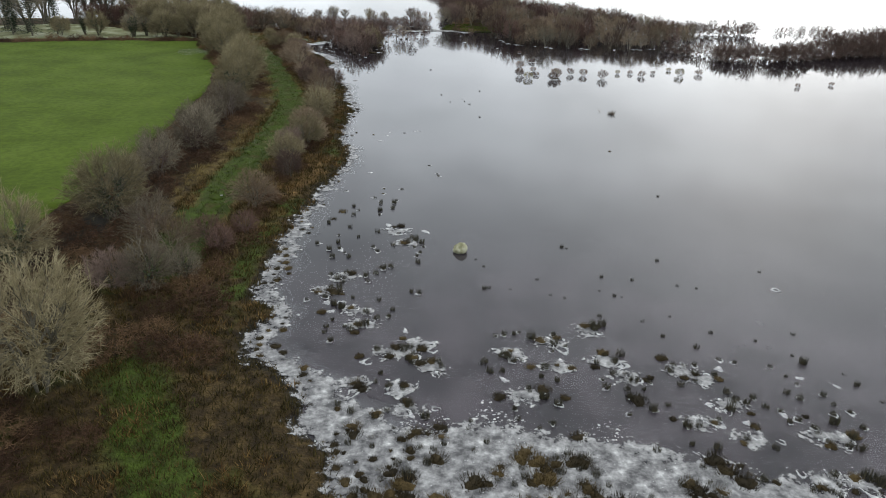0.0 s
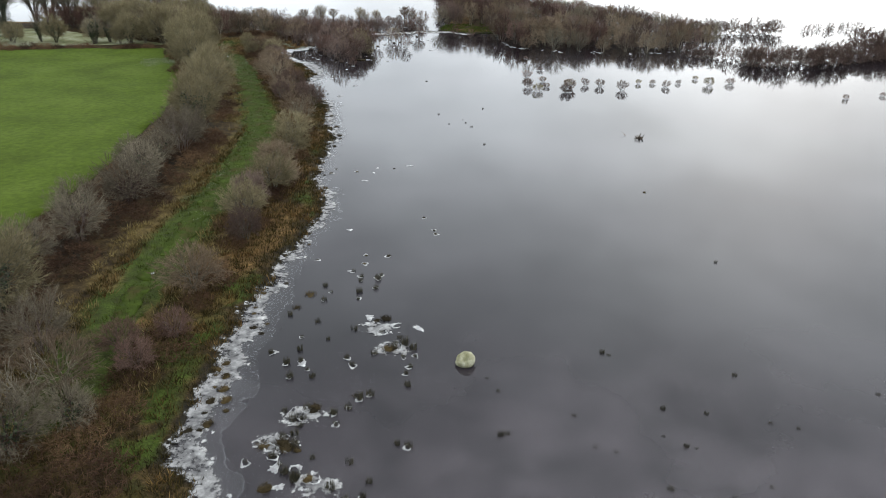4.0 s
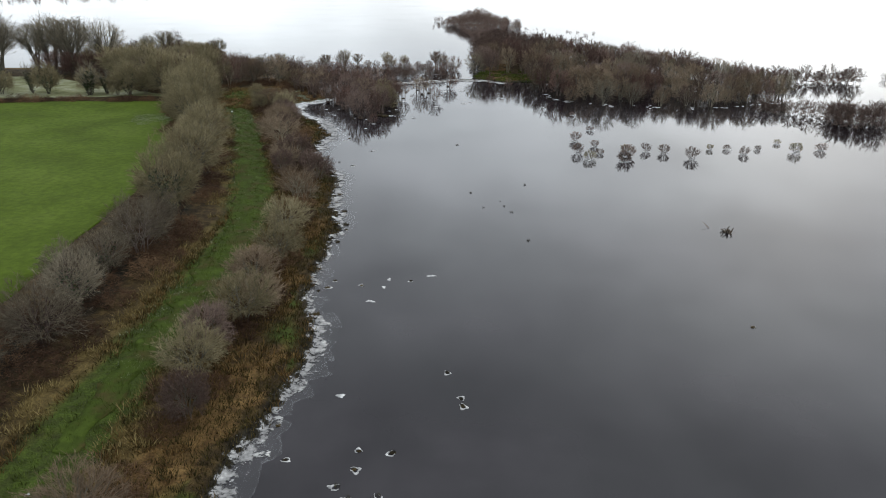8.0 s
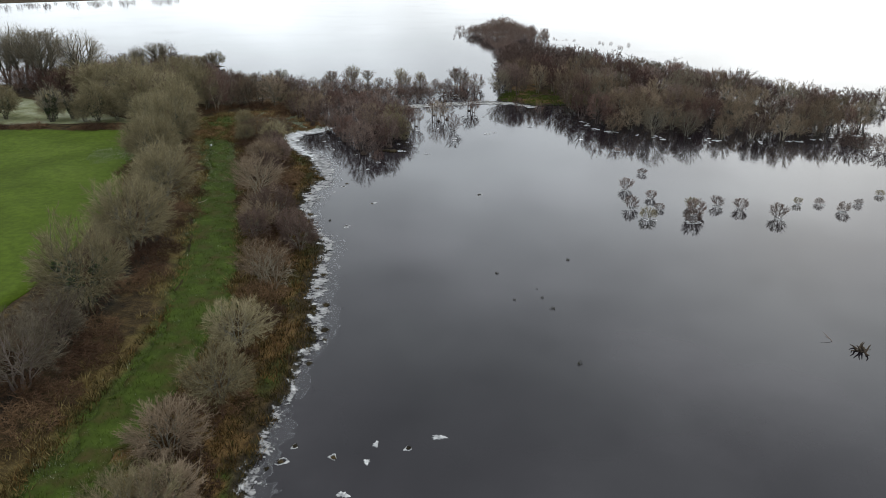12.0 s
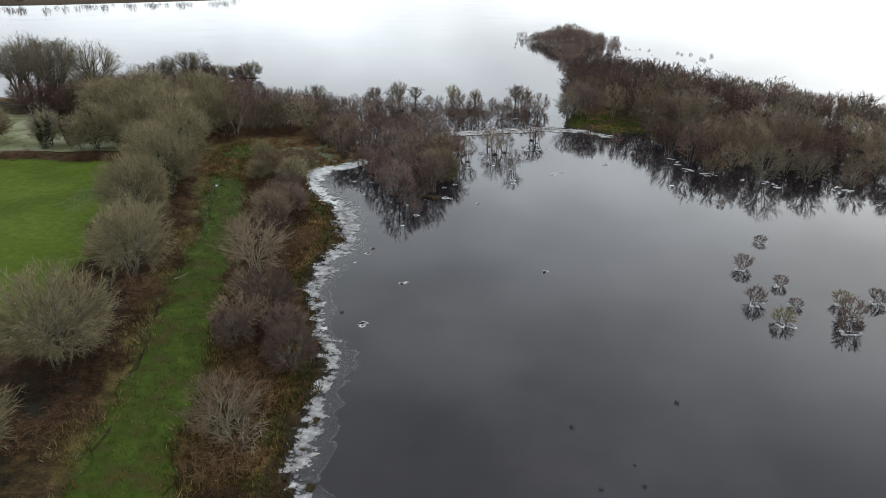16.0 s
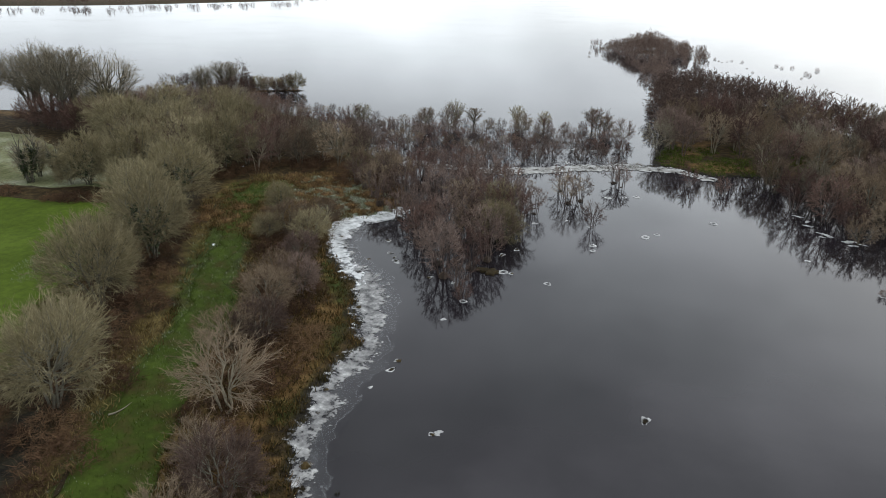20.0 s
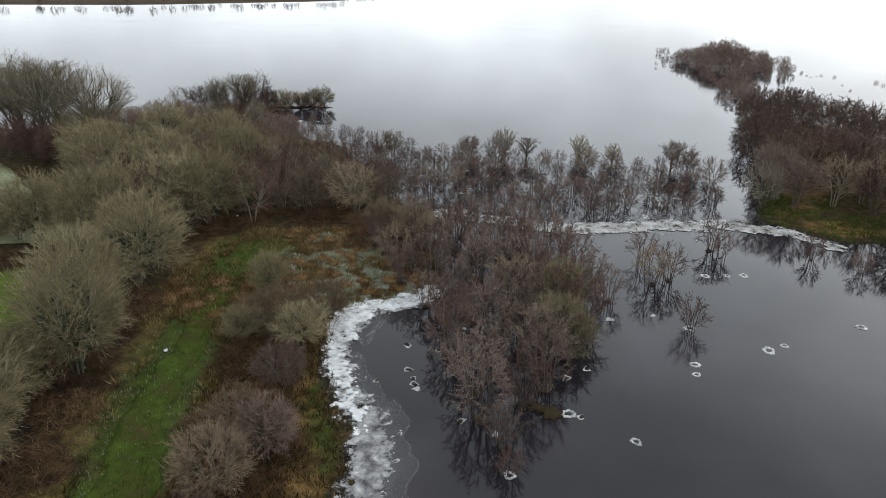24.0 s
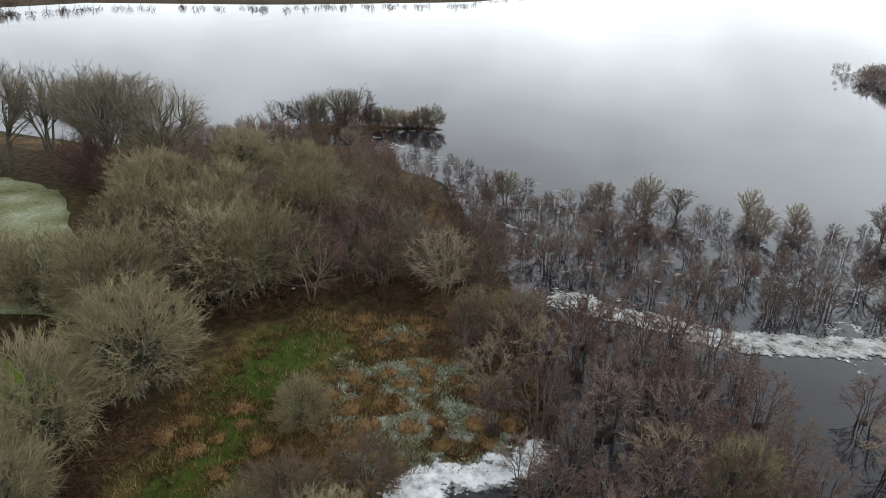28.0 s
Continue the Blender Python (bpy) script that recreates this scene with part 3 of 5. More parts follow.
def marsh(x, y):
    south = 25.0 - y + (fbm(x / 2.2, y / 2.2, 41, 4) - 0.5) * 2.4 - 0.16 * np.maximum(x - 3, 0) ** 1.25
    return np.minimum(np.minimum(south, (14 + 9 * (fbm(x / 4, y / 4, 43) - 0.5) - np.hypot(x - 7, (y - 20) * 0.8)) * 0.6) * 0.6, (0.7 - shore(x, y)) * 0.6)


def spit_ice(x, y):
    return np.minimum((1.25 - line_dist(SPIT, x, y)) * 1.1 - 0.3 * np.clip((x + 4) / 4, 0, 1.5) + (fbm(x / 2.2, y / 1.1, 73) - 0.5) * 1.6, 0.45)


def cove_ice(x, y):
    d = shore(x, y)
    return np.minimum(np.minimum((d + np.interp(y, [120, 124, 128, 132], [0.6, 0.9, 1.05, 0.9])) * 0.9, (np.interp(y, [120, 126, 131], [0.1, 0.25, 0.75]) - d) * 0.9), np.minimum((y - 120) * 0.5, 135.5 - y) * 0.6)


PATCHES = [(-1.7, 30.5), (-2.6, 30.2), (-1.2, 31.1), (5.8, 31.7), (8.2, 33.0), (8.5, 30.0), (5.9, 29.4), (4.1, 26.9), (9.3, 28.6), (12.3, 29.2), (13.0, 28.7), (13.7, 26.7), (13.8, 24.2), (16.9, 24.5),
           (17.6, 24.3), (11.9, 25.2), (15.8, 21.8), (17.1, 21.6), (3.7, 30.4), (-1.9, 27.1), (-3.9, 27.5), (-1.4, 25.6), (-0.5, 29.1), (-4.4, 32.9), (-4.9, 34.5), (-6.9, 36.8), (-3.5, 46.0), (-2.5, 44.1), (-6.1, 38.7)]


def patch_dist(x, y):
    near = np.full(np.shape(x), 9.0)
    for px, py in PATCHES:
        near = np.minimum(near, np.hypot((x - px) / 1.35, y - py))
    return near


def bay_ice(x, y):
    return 0.62 - patch_dist(x, y) * 1.0


def patchy(x, y):
    return patch_dist(x, y) + (fbm(x / 0.6, y / 0.6, 131, 3) - 0.5) * 1.3 < 0.4


def wood_ice(x, y):
    reach = np.maximum(np.minimum(13 - np.abs(y - 160.5) * 1.15, 17 - np.abs(x + 22)), 3.4 - line_dist(RIM, x, y))
    return np.minimum(reach, (fbm(x / 1.2, y / 0.5, 71, 3) - 0.72 + 0.06 * (x < -32)) * 3)


for name, fun, box, step, text in (
        ("shore_ice", lambda x, y: np.minimum(np.maximum(lake_edge(x, y), marsh(x, y)), 0.9), (-30, 26, 4, 136), 0.3, "mottled grey and white ice along the bank"),
        ("bay_ice", bay_ice, (-9, 20, 20, 49), 0.3, "ragged white ice patches among the rushes"),
        ("cove_ice", cove_ice, (-30, -18, 118, 137), 0.25, "snow-white ice in the cove below the meadow"),
        ("spit_ice", spit_ice, (-30, 6, 146, 160), 0.4, "white ice over a low grassy spit"),
        ("wood_ice", wood_ice, (-66, -4, 147, 182), 0.45, "scattered white ice plates among flooded trees")):
    v, f = sheet(lambda x, y: fun(x, y) + 0.9, *box, step, lambda x, y: np.maximum(0.02, height(x, y) + 0.045) + {"bay_ice": 0.008, "spit_ice": 0.02, "cove_ice": 0.03, "wood_ice": -0.008}.get(name, 0.0), 0.02)
    me, P = mesh_from(name, v, f, [{"spit_ice": M_PALE_ICE, "cove_ice": M_SNOW_ICE}.get(name, M_ICE)], True), np.array(v)
    me.attributes.new("thick", 'FLOAT', 'POINT').data.foreach_set("value", np.clip(fun(P[:, 0], P[:, 1]), -0.9, 1.6).astype(np.float32))
    tagged(new(name, me), text, "ice", kind="stuff")


def thin_ice():
    """A skin of new ice that thins out away from the shore."""
    m, nt, n, l, bsdf = base_nodes("thin_ice")
    geo, cloud, att = n.new("ShaderNodeNewGeometry"), n.new("ShaderNodeTexNoise"), n.new("ShaderNodeAttribute")
    cloud.inputs["Scale"].default_value, cloud.inputs["Detail"].default_value, cloud.inputs["Distortion"].default_value = 0.55, 7, 0.8
    att.attribute_name = "thick"
    l.new(geo.outputs["Position"], cloud.inputs["Vector"])
    mul, span = n.new("ShaderNodeMath"), n.new("ShaderNodeValToRGB")
    mul.operation, mul.inputs[2].default_value = 'MULTIPLY_ADD', 0.0
    mul.inputs[1].default_value = 1.3
    l.new(cloud.outputs["Fac"], mul.inputs[0]), l.new(att.outputs["Fac"], mul.inputs[2])
    stops = span.color_ramp.elements
    stops[0].position, stops[0].color = 0.4, (0, 0, 0, 1)
    stops[1].position, stops[1].color = 1.0, (0.5, 0.5, 0.5, 1)
    for at, k in ((0.41, 0.3), (0.44, 0.07), (0.6, 0.14)):
        stops.new(at).color = (k, k, k, 1)
    half = n.new("ShaderNodeMath")
    half.operation = 'MULTIPLY'
    half.inputs[1].default_value = 0.5
    l.new(mul.outputs["Value"], half.inputs[0]), l.new(half.outputs["Value"], span.inputs["Fac"]), l.new(span.outputs["Color"], bsdf.inputs["Alpha"])
    bsdf.inputs["Base Color"].default_value = (0.24, 0.24, 0.243, 1)
    bsdf.inputs["Roughness"].default_value = 0.3
    def reach(x, y):
        return np.minimum(np.minimum(shore(x, y) + wide(y) * 1.3 + 0.9, 0.2 - shore(x, y)), np.minimum(131 - y, 16 - np.abs(x + 9)))
    v, f = sheet(reach, -28, 7, 17, 132, 0.4, 0.006, 0.004)
    me = mesh_from("thin_ice", v, f, [m])
    P = np.array(v)
    me.attributes.new("thick", 'FLOAT', 'POINT').data.foreach_set("value", np.clip(reach(P[:, 0], P[:, 1]) / 1.7, 0, 1).astype(np.float32))
    tagged(new("thin_ice", me), "thin grey skin of new ice fading into open water", "ice", kind="stuff")


thin_ice()


def bay_skin():
    """A milky film of frazil over the sheltered bay."""
    m, nt, n, l, bsdf = base_nodes("milky_skin")
    geo, cloud, att, mul, amount = n.new("ShaderNodeNewGeometry"), n.new("ShaderNodeTexNoise"), n.new("ShaderNodeAttribute"), n.new("ShaderNodeMath"), n.new("ShaderNodeMapRange")
    cloud.inputs["Scale"].default_value, cloud.inputs["Detail"].default_value = 0.3, 6
    att.attribute_name = "thick"
    l.new(geo.outputs["Position"], cloud.inputs["Vector"])
    amount.inputs["From Min"].default_value, amount.inputs["From Max"].default_value = 0.35, 0.65
    amount.inputs["To Min"].default_value, amount.inputs["To Max"].default_value = 0.03, 0.17
    mul.operation = 'MULTIPLY'
    l.new(cloud.outputs["Fac"], amount.inputs["Value"]), l.new(amount.outputs["Result"], mul.inputs[0]), l.new(att.outputs["Fac"], mul.inputs[1])
    l.new(mul.outputs["Value"], bsdf.inputs["Alpha"])
    bsdf.inputs["Base Color"].default_value, bsdf.inputs["Roughness"].default_value = (0.34, 0.285, 0.305, 1), 0.25

    def reach(x, y):
        return np.minimum(np.minimum(-shore(x, y) + 0.1, 24 - np.hypot((x - 8) / 1.2, y - 24)), y + 4)
    v, f = sheet(reach, -12, 38, 0, 50, 1.0, 0.003, 0.002)
    me, P = mesh_from("bay_skin", v, f, [m]), np.array(v)
    me.attributes.new("thick", 'FLOAT', 'POINT').data.foreach_set("value", np.clip((24 - np.hypot((P[:, 0] - 8) / 1.2, P[:, 1] - 24)) / 12, 0, 1).astype(np.float32))
    tagged(new("bay_skin", me), "milky film of forming ice over the bay", "ice", kind="stuff")


bay_skin()


def crumbs(n, box, keep, seed, small=0.025, large=0.1):
    """Broken bits of ice: small uneven plates, joined."""
    rng = np.random.default_rng(seed)
    x, y = rng.uniform(box[0], box[1], n), rng.uniform(box[2], box[3], n)
    ok = keep(x, y)
    x, y = x[ok], y[ok]
    k, m = len(x), 7
    size = small + (large - small) * rng.random(k) ** 2.2
    turn, squash = rng.uniform(0, 6.283, k), rng.uniform(0.45, 1.0, k)
    V = np.zeros((k, m + 1, 3))
    for j in range(m):
        rad = size * rng.uniform(0.55, 1.25, k)
        u, v = np.cos(6.283 * j / m) * rad, np.sin(6.283 * j / m) * rad * squash
        V[:, j] = np.stack([x + u * np.cos(turn) - v * np.sin(turn), y + u * np.sin(turn) + v * np.cos(turn), np.full(k, 0.005)], 1)
    V[:, m] = np.stack([x, y, 0.022 + size * 0.1], 1)
    base = (np.arange(k) * (m + 1))[:, None]
    T = np.concatenate([base + np.array([[j, (j + 1) % m, m]]) for j in range(m)])
    return V.reshape(-1, 3), T


def crumbly(x, y):
    d = shore(x, y)
    near = (d < 0.35) & (d > -wide(y) * 1.15) & (x < -3) & (y < 134.5) & (fbm(x / 0.6, y / 0.9, 121, 4) + (fbm(x / 3.5, y / 3.5, 57) - 0.5) * 0.5 > 0.52)
    marsh = (grey_ice(x, y) > -0.5) & (y < 27) & (x > -7) & (fbm(x / 1.1, y / 1.1, 123, 4) > 0.47) & (d < 0.4)
    return near | marsh


for name, args in (("ice_crumbs", (130000, (-28, 20, 17, 134), crumbly, 31)), ("ice_patches", (16000, (-9, 21, 20, 52), patchy, 32, 0.03, 0.15))):
    V, T = crumbs(*args)
    tagged(new(name, fast_mesh(name, V, T, M_WICE)), "crumbled white ice and rime by the shore", "ice", kind="stuff")


# ---- trees: bare winter wood ----
def tubes(segs, sides):
    """Tapered pieces of wood: rows of start, end and the two radii."""
    a = np.array(segs, float).reshape(-1, 8)
    p, q, r0, r1 = a[:, 0:3], a[:, 3:6], a[:, 6], a[:, 7]
    d = q - p
    d /= np.linalg.norm(d, axis=1)[:, None] + 1e-9
    ref = np.where(np.abs(d[:, 2:3]) > 0.9, np.array([[1.0, 0, 0]]), np.array([[0, 0, 1.0]]))
    u = np.cross(d, ref)
    u /= np.linalg.norm(u, axis=1)[:, None] + 1e-9
    w = np.cross(d, u)
    n, verts = len(a), []
    for k in range(sides):
        c, s = math.cos(2 * math.pi * k / sides), math.sin(2 * math.pi * k / sides)
        verts.append(p + (u * c + w * s) * r0[:, None])
    for k in range(sides):
        c, s = math.cos(2 * math.pi * k / sides), math.sin(2 * math.pi * k / sides)
        verts.append(q + (u * c + w * s) * r1[:, None])
    V = np.stack(verts, 1).reshape(-1, 3)
    base = (np.arange(n) * 2 * sides)[:, None]
    T = []
    for k in range(sides):
        j = (k + 1) % sides
        T += [base + np.array([[k, j, sides + j]]), base + np.array([[k, sides + j, sides + k]])]
    return V, np.concatenate(T)


def spikes(segs):
    """Twigs: three-sided tapering points."""
    a = np.array(segs, float).reshape(-1, 8)
    p, q, r0 = a[:, 0:3], a[:, 3:6], a[:, 6]
    d = q - p
    d /= np.linalg.norm(d, axis=1)[:, None] + 1e-9
    u = np.cross(d, np.array([[0.31, 0.87, 0.39]]))
    u /= np.linalg.norm(u, axis=1)[:, None] + 1e-9
    w = np.cross(d, u)
    rings = [p + (u * math.cos(t) + w * math.sin(t)) * r0[:, None] for t in (0, 2.094, 4.189)]
    V = np.stack(rings + [q], 1).reshape(-1, 3)
    b = (np.arange(len(a)) * 4)[:, None]
    return V, np.concatenate([b + np.array([[0, 1, 3]]), b + np.array([[1, 2, 3]]), b + np.array([[2, 0, 3]])])


def blades(segs):
    """The finest twigs: one tapering sliver each."""
    a = np.array(segs, float).reshape(-1, 8)
    p, q, r0 = a[:, 0:3], a[:, 3:6], a[:, 6]
    side = np.random.default_rng(len(a)).normal(size=p.shape)
    u = np.cross(q - p, side)
    u *= r0[:, None] / (np.linalg.norm(u, axis=1)[:, None] + 1e-9)
    return np.stack([p - u, p + u, q], 1).reshape(-1, 3), np.arange(3 * len(a)).reshape(-1, 3)


def joined(*meshes):
    V, T, n = [], [], 0
    for v, t in meshes:
        V.append(v), T.append(t + n)
        n += len(v)
    return np.concatenate(V), np.concatenate(T)


def leafy(rng, segs, n, size, spread):
    """Leaf clumps, as small folded leaves round pieces of wood."""
    V, T = [], []
    for _ in range(n):
        s = rng.choice(segs)
        t = rng.random()
        c = Vector([s[i] + (s[3 + i] - s[i]) * t for i in range(3)]) + Vector((rng.gauss(0, spread), rng.gauss(0, spread), rng.gauss(0, spread)))
        a = Vector((rng.gauss(0, 1), rng.gauss(0, 1), rng.gauss(0, 0.6))).normalized() * size * rng.uniform(0.6, 1.3)
        b = a.cross(Vector((rng.gauss(0, 1), rng.gauss(0, 1), rng.gauss(0, 1)))).normalized() * size * 0.6
        k = len(V)
        V += [c - a, c + b + Vector((0, 0, size * 0.2)), c + a, c - b + Vector((0, 0, size * 0.2))]
        T += [(k, k + 1, k + 2), (k, k + 2, k + 3)]
    return np.array(V), np.array(T)


def grow(seed, H, R, limbs, shoots, twigs, stems=4, low=0.3, r=0.06, twig=0.6, twig_r=0.011, foot=0.15, fuzz=0.6, lite=False, up=0.12):
    """Segments of a bare tree whose twigs fill a rounded crown from height low to H, of radius R: stems and limbs, shoots, and twigs."""
    rng = random.Random(seed)
    heavy, mid, fine, mains = [], [], [], []
    heart, rz = Vector((0, 0, (low + H) / 2)), (H - low) / 2
    waves = [(Vector((rng.gauss(0, 1), rng.gauss(0, 1), rng.gauss(0, 1))) * 2.6, rng.uniform(0, 6.28), rng.uniform(0.05, 0.12)) for _ in range(6)]

    def lump(d):
        return 1 + sum(a * math.sin(w.dot(d) + ph) for w, ph, a in waves)

    def gauss3(s):
        return Vector((rng.gauss(0, s), rng.gauss(0, s), rng.gauss(0, s)))

    def bow(p0, c, p1, n, r0, r1, wob):
        pts = []
        for k in range(n + 1):
            t = k / n
            pts.append(p0 * (1 - t) ** 2 + c * 2 * t * (1 - t) + p1 * t * t + (gauss3(wob) if 0 < k < n else Vector()))
        for k in range(n):
            heavy.append((*pts[k], *pts[k + 1], r0 + (r1 - r0) * k / n, r0 + (r1 - r0) * (k + 1) / n))
        return pts

    def at(pts, t):
        k = min(len(pts) - 2, int(t * (len(pts) - 1)))
        return pts[k].lerp(pts[k + 1], t * (len(pts) - 1) - k)

    for s in range(stems):
        az = 2 * math.pi * (s + rng.random() * 0.7) / stems
        out = Vector((math.cos(az), math.sin(az), 0))
        w = 0.42 * rng.uniform(0.6, 1.2) * (stems > 1)
        p0, p1 = out * foot * (stems > 1) + Vector((0, 0, -0.25)), out * R * w + Vector((0, 0, low + rng.uniform(0.8, 1.25) * rz))
        mains.append((az, bow(p0, p0.lerp(p1, 0.5) + Vector((0, 0, 0.1 * H)) - out * R * w * 0.15, p1, 3 if lite else 5, r, r * 0.45, 0.03 * R)))
    for i in range(limbs):
        zz = 1 - 1.7 * (i + 0.5) / limbs
        az = i * 2.39996 + rng.gauss(0, 0.25)
        h = math.sqrt(max(0.0, 1 - zz * zz))
        d = Vector((math.cos(az) * h, math.sin(az) * h, zz))
        tip = heart + Vector((d.x * R, d.y * R, d.z * rz)) * (lump(d) * rng.uniform(0.6, 0.82))
        _, stem = min(mains, key=lambda m: 1 - math.cos(m[0] - az) + rng.random() * 0.5)
        p0 = at(stem, min(0.98, max(0.2, 0.3 + 0.62 * (zz + 0.7) / 1.7 + rng.gauss(0, 0.08))))
        c = p0.lerp(tip, 0.5) + Vector((0, 0, -0.06 * H if zz > 0 else 0.05 * H)) + gauss3(0.05 * R)
        limb = bow(p0, c, tip, 1 if lite else 3, r * 0.42, r * 0.14, 0.03 * R)
        for j in range(shoots):
            p = at(limb, 0.25 + 0.75 * (j + rng.random()) / shoots)
            out = p - heart
            out = Vector((out.x / R, out.y / R, out.z / rz + 0.1)).normalized()
            fan = (d + gauss3(0.27) + Vector((0, 0, up * 0.3))).normalized()
            goal = heart + Vector((fan.x * R, fan.y * R, fan.z * rz)) * (lump(fan) * rng.uniform(0.72, 1.06))
            e = goal - p
            reach = min(e.length, R * rng.uniform(0.3, 0.5))
            e = e.normalized()
            q1 = p + (e + out * 0.25 + gauss3(0.12)).normalized() * reach * 0.5
            q2 = q1 + (e + gauss3(0.15) + Vector((0, 0, up * 0.5))).normalized() * reach * 0.5
            mid.append((*p, *q1, max(twig_r * 1.5, r * 0.14), twig_r))
            mid.append((*(q1 * 0.85 + p * 0.15), *q2, twig_r * 1.25, twig_r * 0.6))
            for m in range(twigs):
                t = rng.random()
                p3 = p.lerp(q1, t * 2) if t < 0.4 else q1.lerp(q2, (t - 0.4) / 0.6)
                d3 = (out * 0.7 + e * 0.6 + gauss3(fuzz) + Vector((0, 0, up))).normalized()
                tip3 = p3 + d3 * twig * rng.uniform(0.35, 1.15)
                k = tip3 - heart
                k = Vector((k.x / R, k.y / R, k.z / rz))
                far = k.length / lump(k.normalized())
                if far > 1.08:
                    tip3 = p3 + (tip3 - p3) * max(0.3, 1 - (far - 1.08) * 2)
                fine.append((*p3, *tip3, twig_r, 0))
    return heavy, mid, fine, rng


def tree(name, label, category, group, seed, bark, twig_mat, ivy=0, ivy_mat=None, root=None, **kw):
    """A bare tree: an Empty at its foot with its trunk and its crown."""
    heavy, mid, fine, rng = grow(seed, **kw)
    lite = kw.get("lite", False)
    ob = tagged(new(name), label, category, group)
    V, T = tubes(heavy, 3 if lite else 5)
    part("trunk", fast_mesh("trunk", V, T, bark, True), ob)
    V, T = joined(spikes(mid), blades(fine))
    part("crown", fast_mesh("crown", V, T, twig_mat), ob)
    if ivy:
        low = [s for s in heavy if s[2] < kw["H"] * 0.55]
        V, T = leafy(rng, [q for q in low if q[6] > kw["r"] * 0.4], ivy, 0.12, 0.12)
        part("ivy", fast_mesh("ivy", V, T, ivy_mat), ob, "dark green ivy on the stems")
    if root:
        V, T = root_mound(rng, *root)
        part("root_mound", fast_mesh("root_mound", V, T, M_ROOT), ob, "dark matted roots at the water line")
    return ob


def root_mound(rng, R, H):
    """A lumpy mat of roots and dead sedge round a flooded foot."""
    n, rings = 12, ((1.0, 0.0), (0.9, 0.45), (0.62, 0.8), (0.3, 0.97))
    V, T = [], []
    for f, z in rings:
        for k in range(n):
            a = 6.2832 * k / n
            q = f * R * rng.uniform(0.8, 1.25)
            V.append((q * math.cos(a), q * math.sin(a), z * H * rng.uniform(0.9, 1.08)))
    for lv in range(3):
        for k in range(n):
            a, b = lv * n + k, lv * n + (k + 1) % n
            T += [(a, b, b + n), (a, b + n, a + n)]
    V.append((0, 0, H))
    T += [(3 * n + k, 3 * n + (k + 1) % n, 4 * n) for k in range(n)]
    spears = []
    for _ in range(26):
        a, q = rng.uniform(0, 6.283), R * math.sqrt(rng.random())
        p = Vector((q * math.cos(a), q * math.sin(a), H * 0.6))
        spears.append((*p, *(p + Vector((rng.gauss(0, 0.14), rng.gauss(0, 0.14), rng.uniform(0.2, 0.5) * H + 0.1))), 0.014, 0))
    return joined((np.array(V), np.array(T)), spikes(spears))


def bramble(seed, twig_mat, R=1.35, H=1.0, n=170):
    """A low thicket of arching canes."""
    rng = random.Random(seed)
    arcs, ends, slips = [], [], []
    for _ in range(n):
        a, q = rng.uniform(0, 6.283), R * math.sqrt(rng.random())
        p = Vector((q * math.cos(a), q * math.sin(a), -0.1))
        top = H * (1.05 - (q / R) ** 2 * 0.75) * rng.uniform(0.5, 1.1)
        b = a + rng.gauss(0, 1.2)
        m = p + Vector((math.cos(b) * 0.25, math.sin(b) * 0.25, top))
        e = m + Vector((math.cos(b) * 0.5, math.sin(b) * 0.5, -0.25 * rng.random()))
        arcs.append((*p, *m, 0.007, 0))
        ends.append((*m, *e, 0.006, 0))
        for _k in range(7):
            s = p.lerp(m, rng.uniform(0.3, 1))
            slips.append((*s, *(s + Vector((rng.gauss(0, 0.2), rng.gauss(0, 0.2), rng.uniform(-0.08, 0.25)))), 0.014, 0))
    ob = tagged(new("bramble_thicket"), "low tangled red-brown bramble thicket on the bank", "bramble", "bramble thickets")
    V, T = joined(spikes(arcs + ends), blades(slips))
    part("tangle", fast_mesh("tangle", V, T, twig_mat), ob)
    return ob


STORE = {}


def plant(kind, x, y, size, rng, z=None, tall=1.0):
    """One of a kind's models: the first uses take the models themselves, the later ones copies."""
    models = STORE[kind]
    fresh = [m for m in models if not m[1]]
    ob, used = fresh[0] if fresh else models[rng.randrange(len(models))]
    z = max(ground_z(x, y), -0.45) if z is None else z
    m = Matrix.Translation((x, y, z)) @ Matrix.Rotation(rng.uniform(0, 6.283), 4, 'Z') @ Matrix.Diagonal((size, size, size * tall, 1))
    return place(models, ob, used, m)


def place(models, ob, used, m):
    if not used:
        models[[o for o, u in models].index(ob)] = (ob, True)
        ob.matrix_basis = m
        return ob
    size, ob.scale = tuple(ob.scale), (1, 1, 1)
    made = copy_thing(ob, m)
    ob.scale = size
    return made


def kind(name, makers):
    STORE[name] = [(mk, False) for mk in makers]


def scatter(points, gap, rng, tries, box, keep):
    """Places at least gap apart inside box where keep(x, y) is true."""
    out, cells = list(points), {}
    for x, y in out:
        cells.setdefault((int(x // gap), int(y // gap)), []).append((x, y))
    cand = np.array([(rng.uniform(box[0], box[1]), rng.uniform(box[2], box[3])) for _ in range(tries)])
    cand = cand[keep(cand[:, 0], cand[:, 1])]
    fresh = []
    for x, y in cand:
        i, j = int(x // gap), int(y // gap)
        near = [p for a in (-1, 0, 1) for b in (-1, 0, 1) for p in cells.get((i + a, j + b), ())]
        if all((x - px) ** 2 + (y - py) ** 2 > gap * gap for px, py in near):
            cells.setdefault((i, j), []).append((x, y))
            fresh.append((float(x), float(y)))
    return fresh


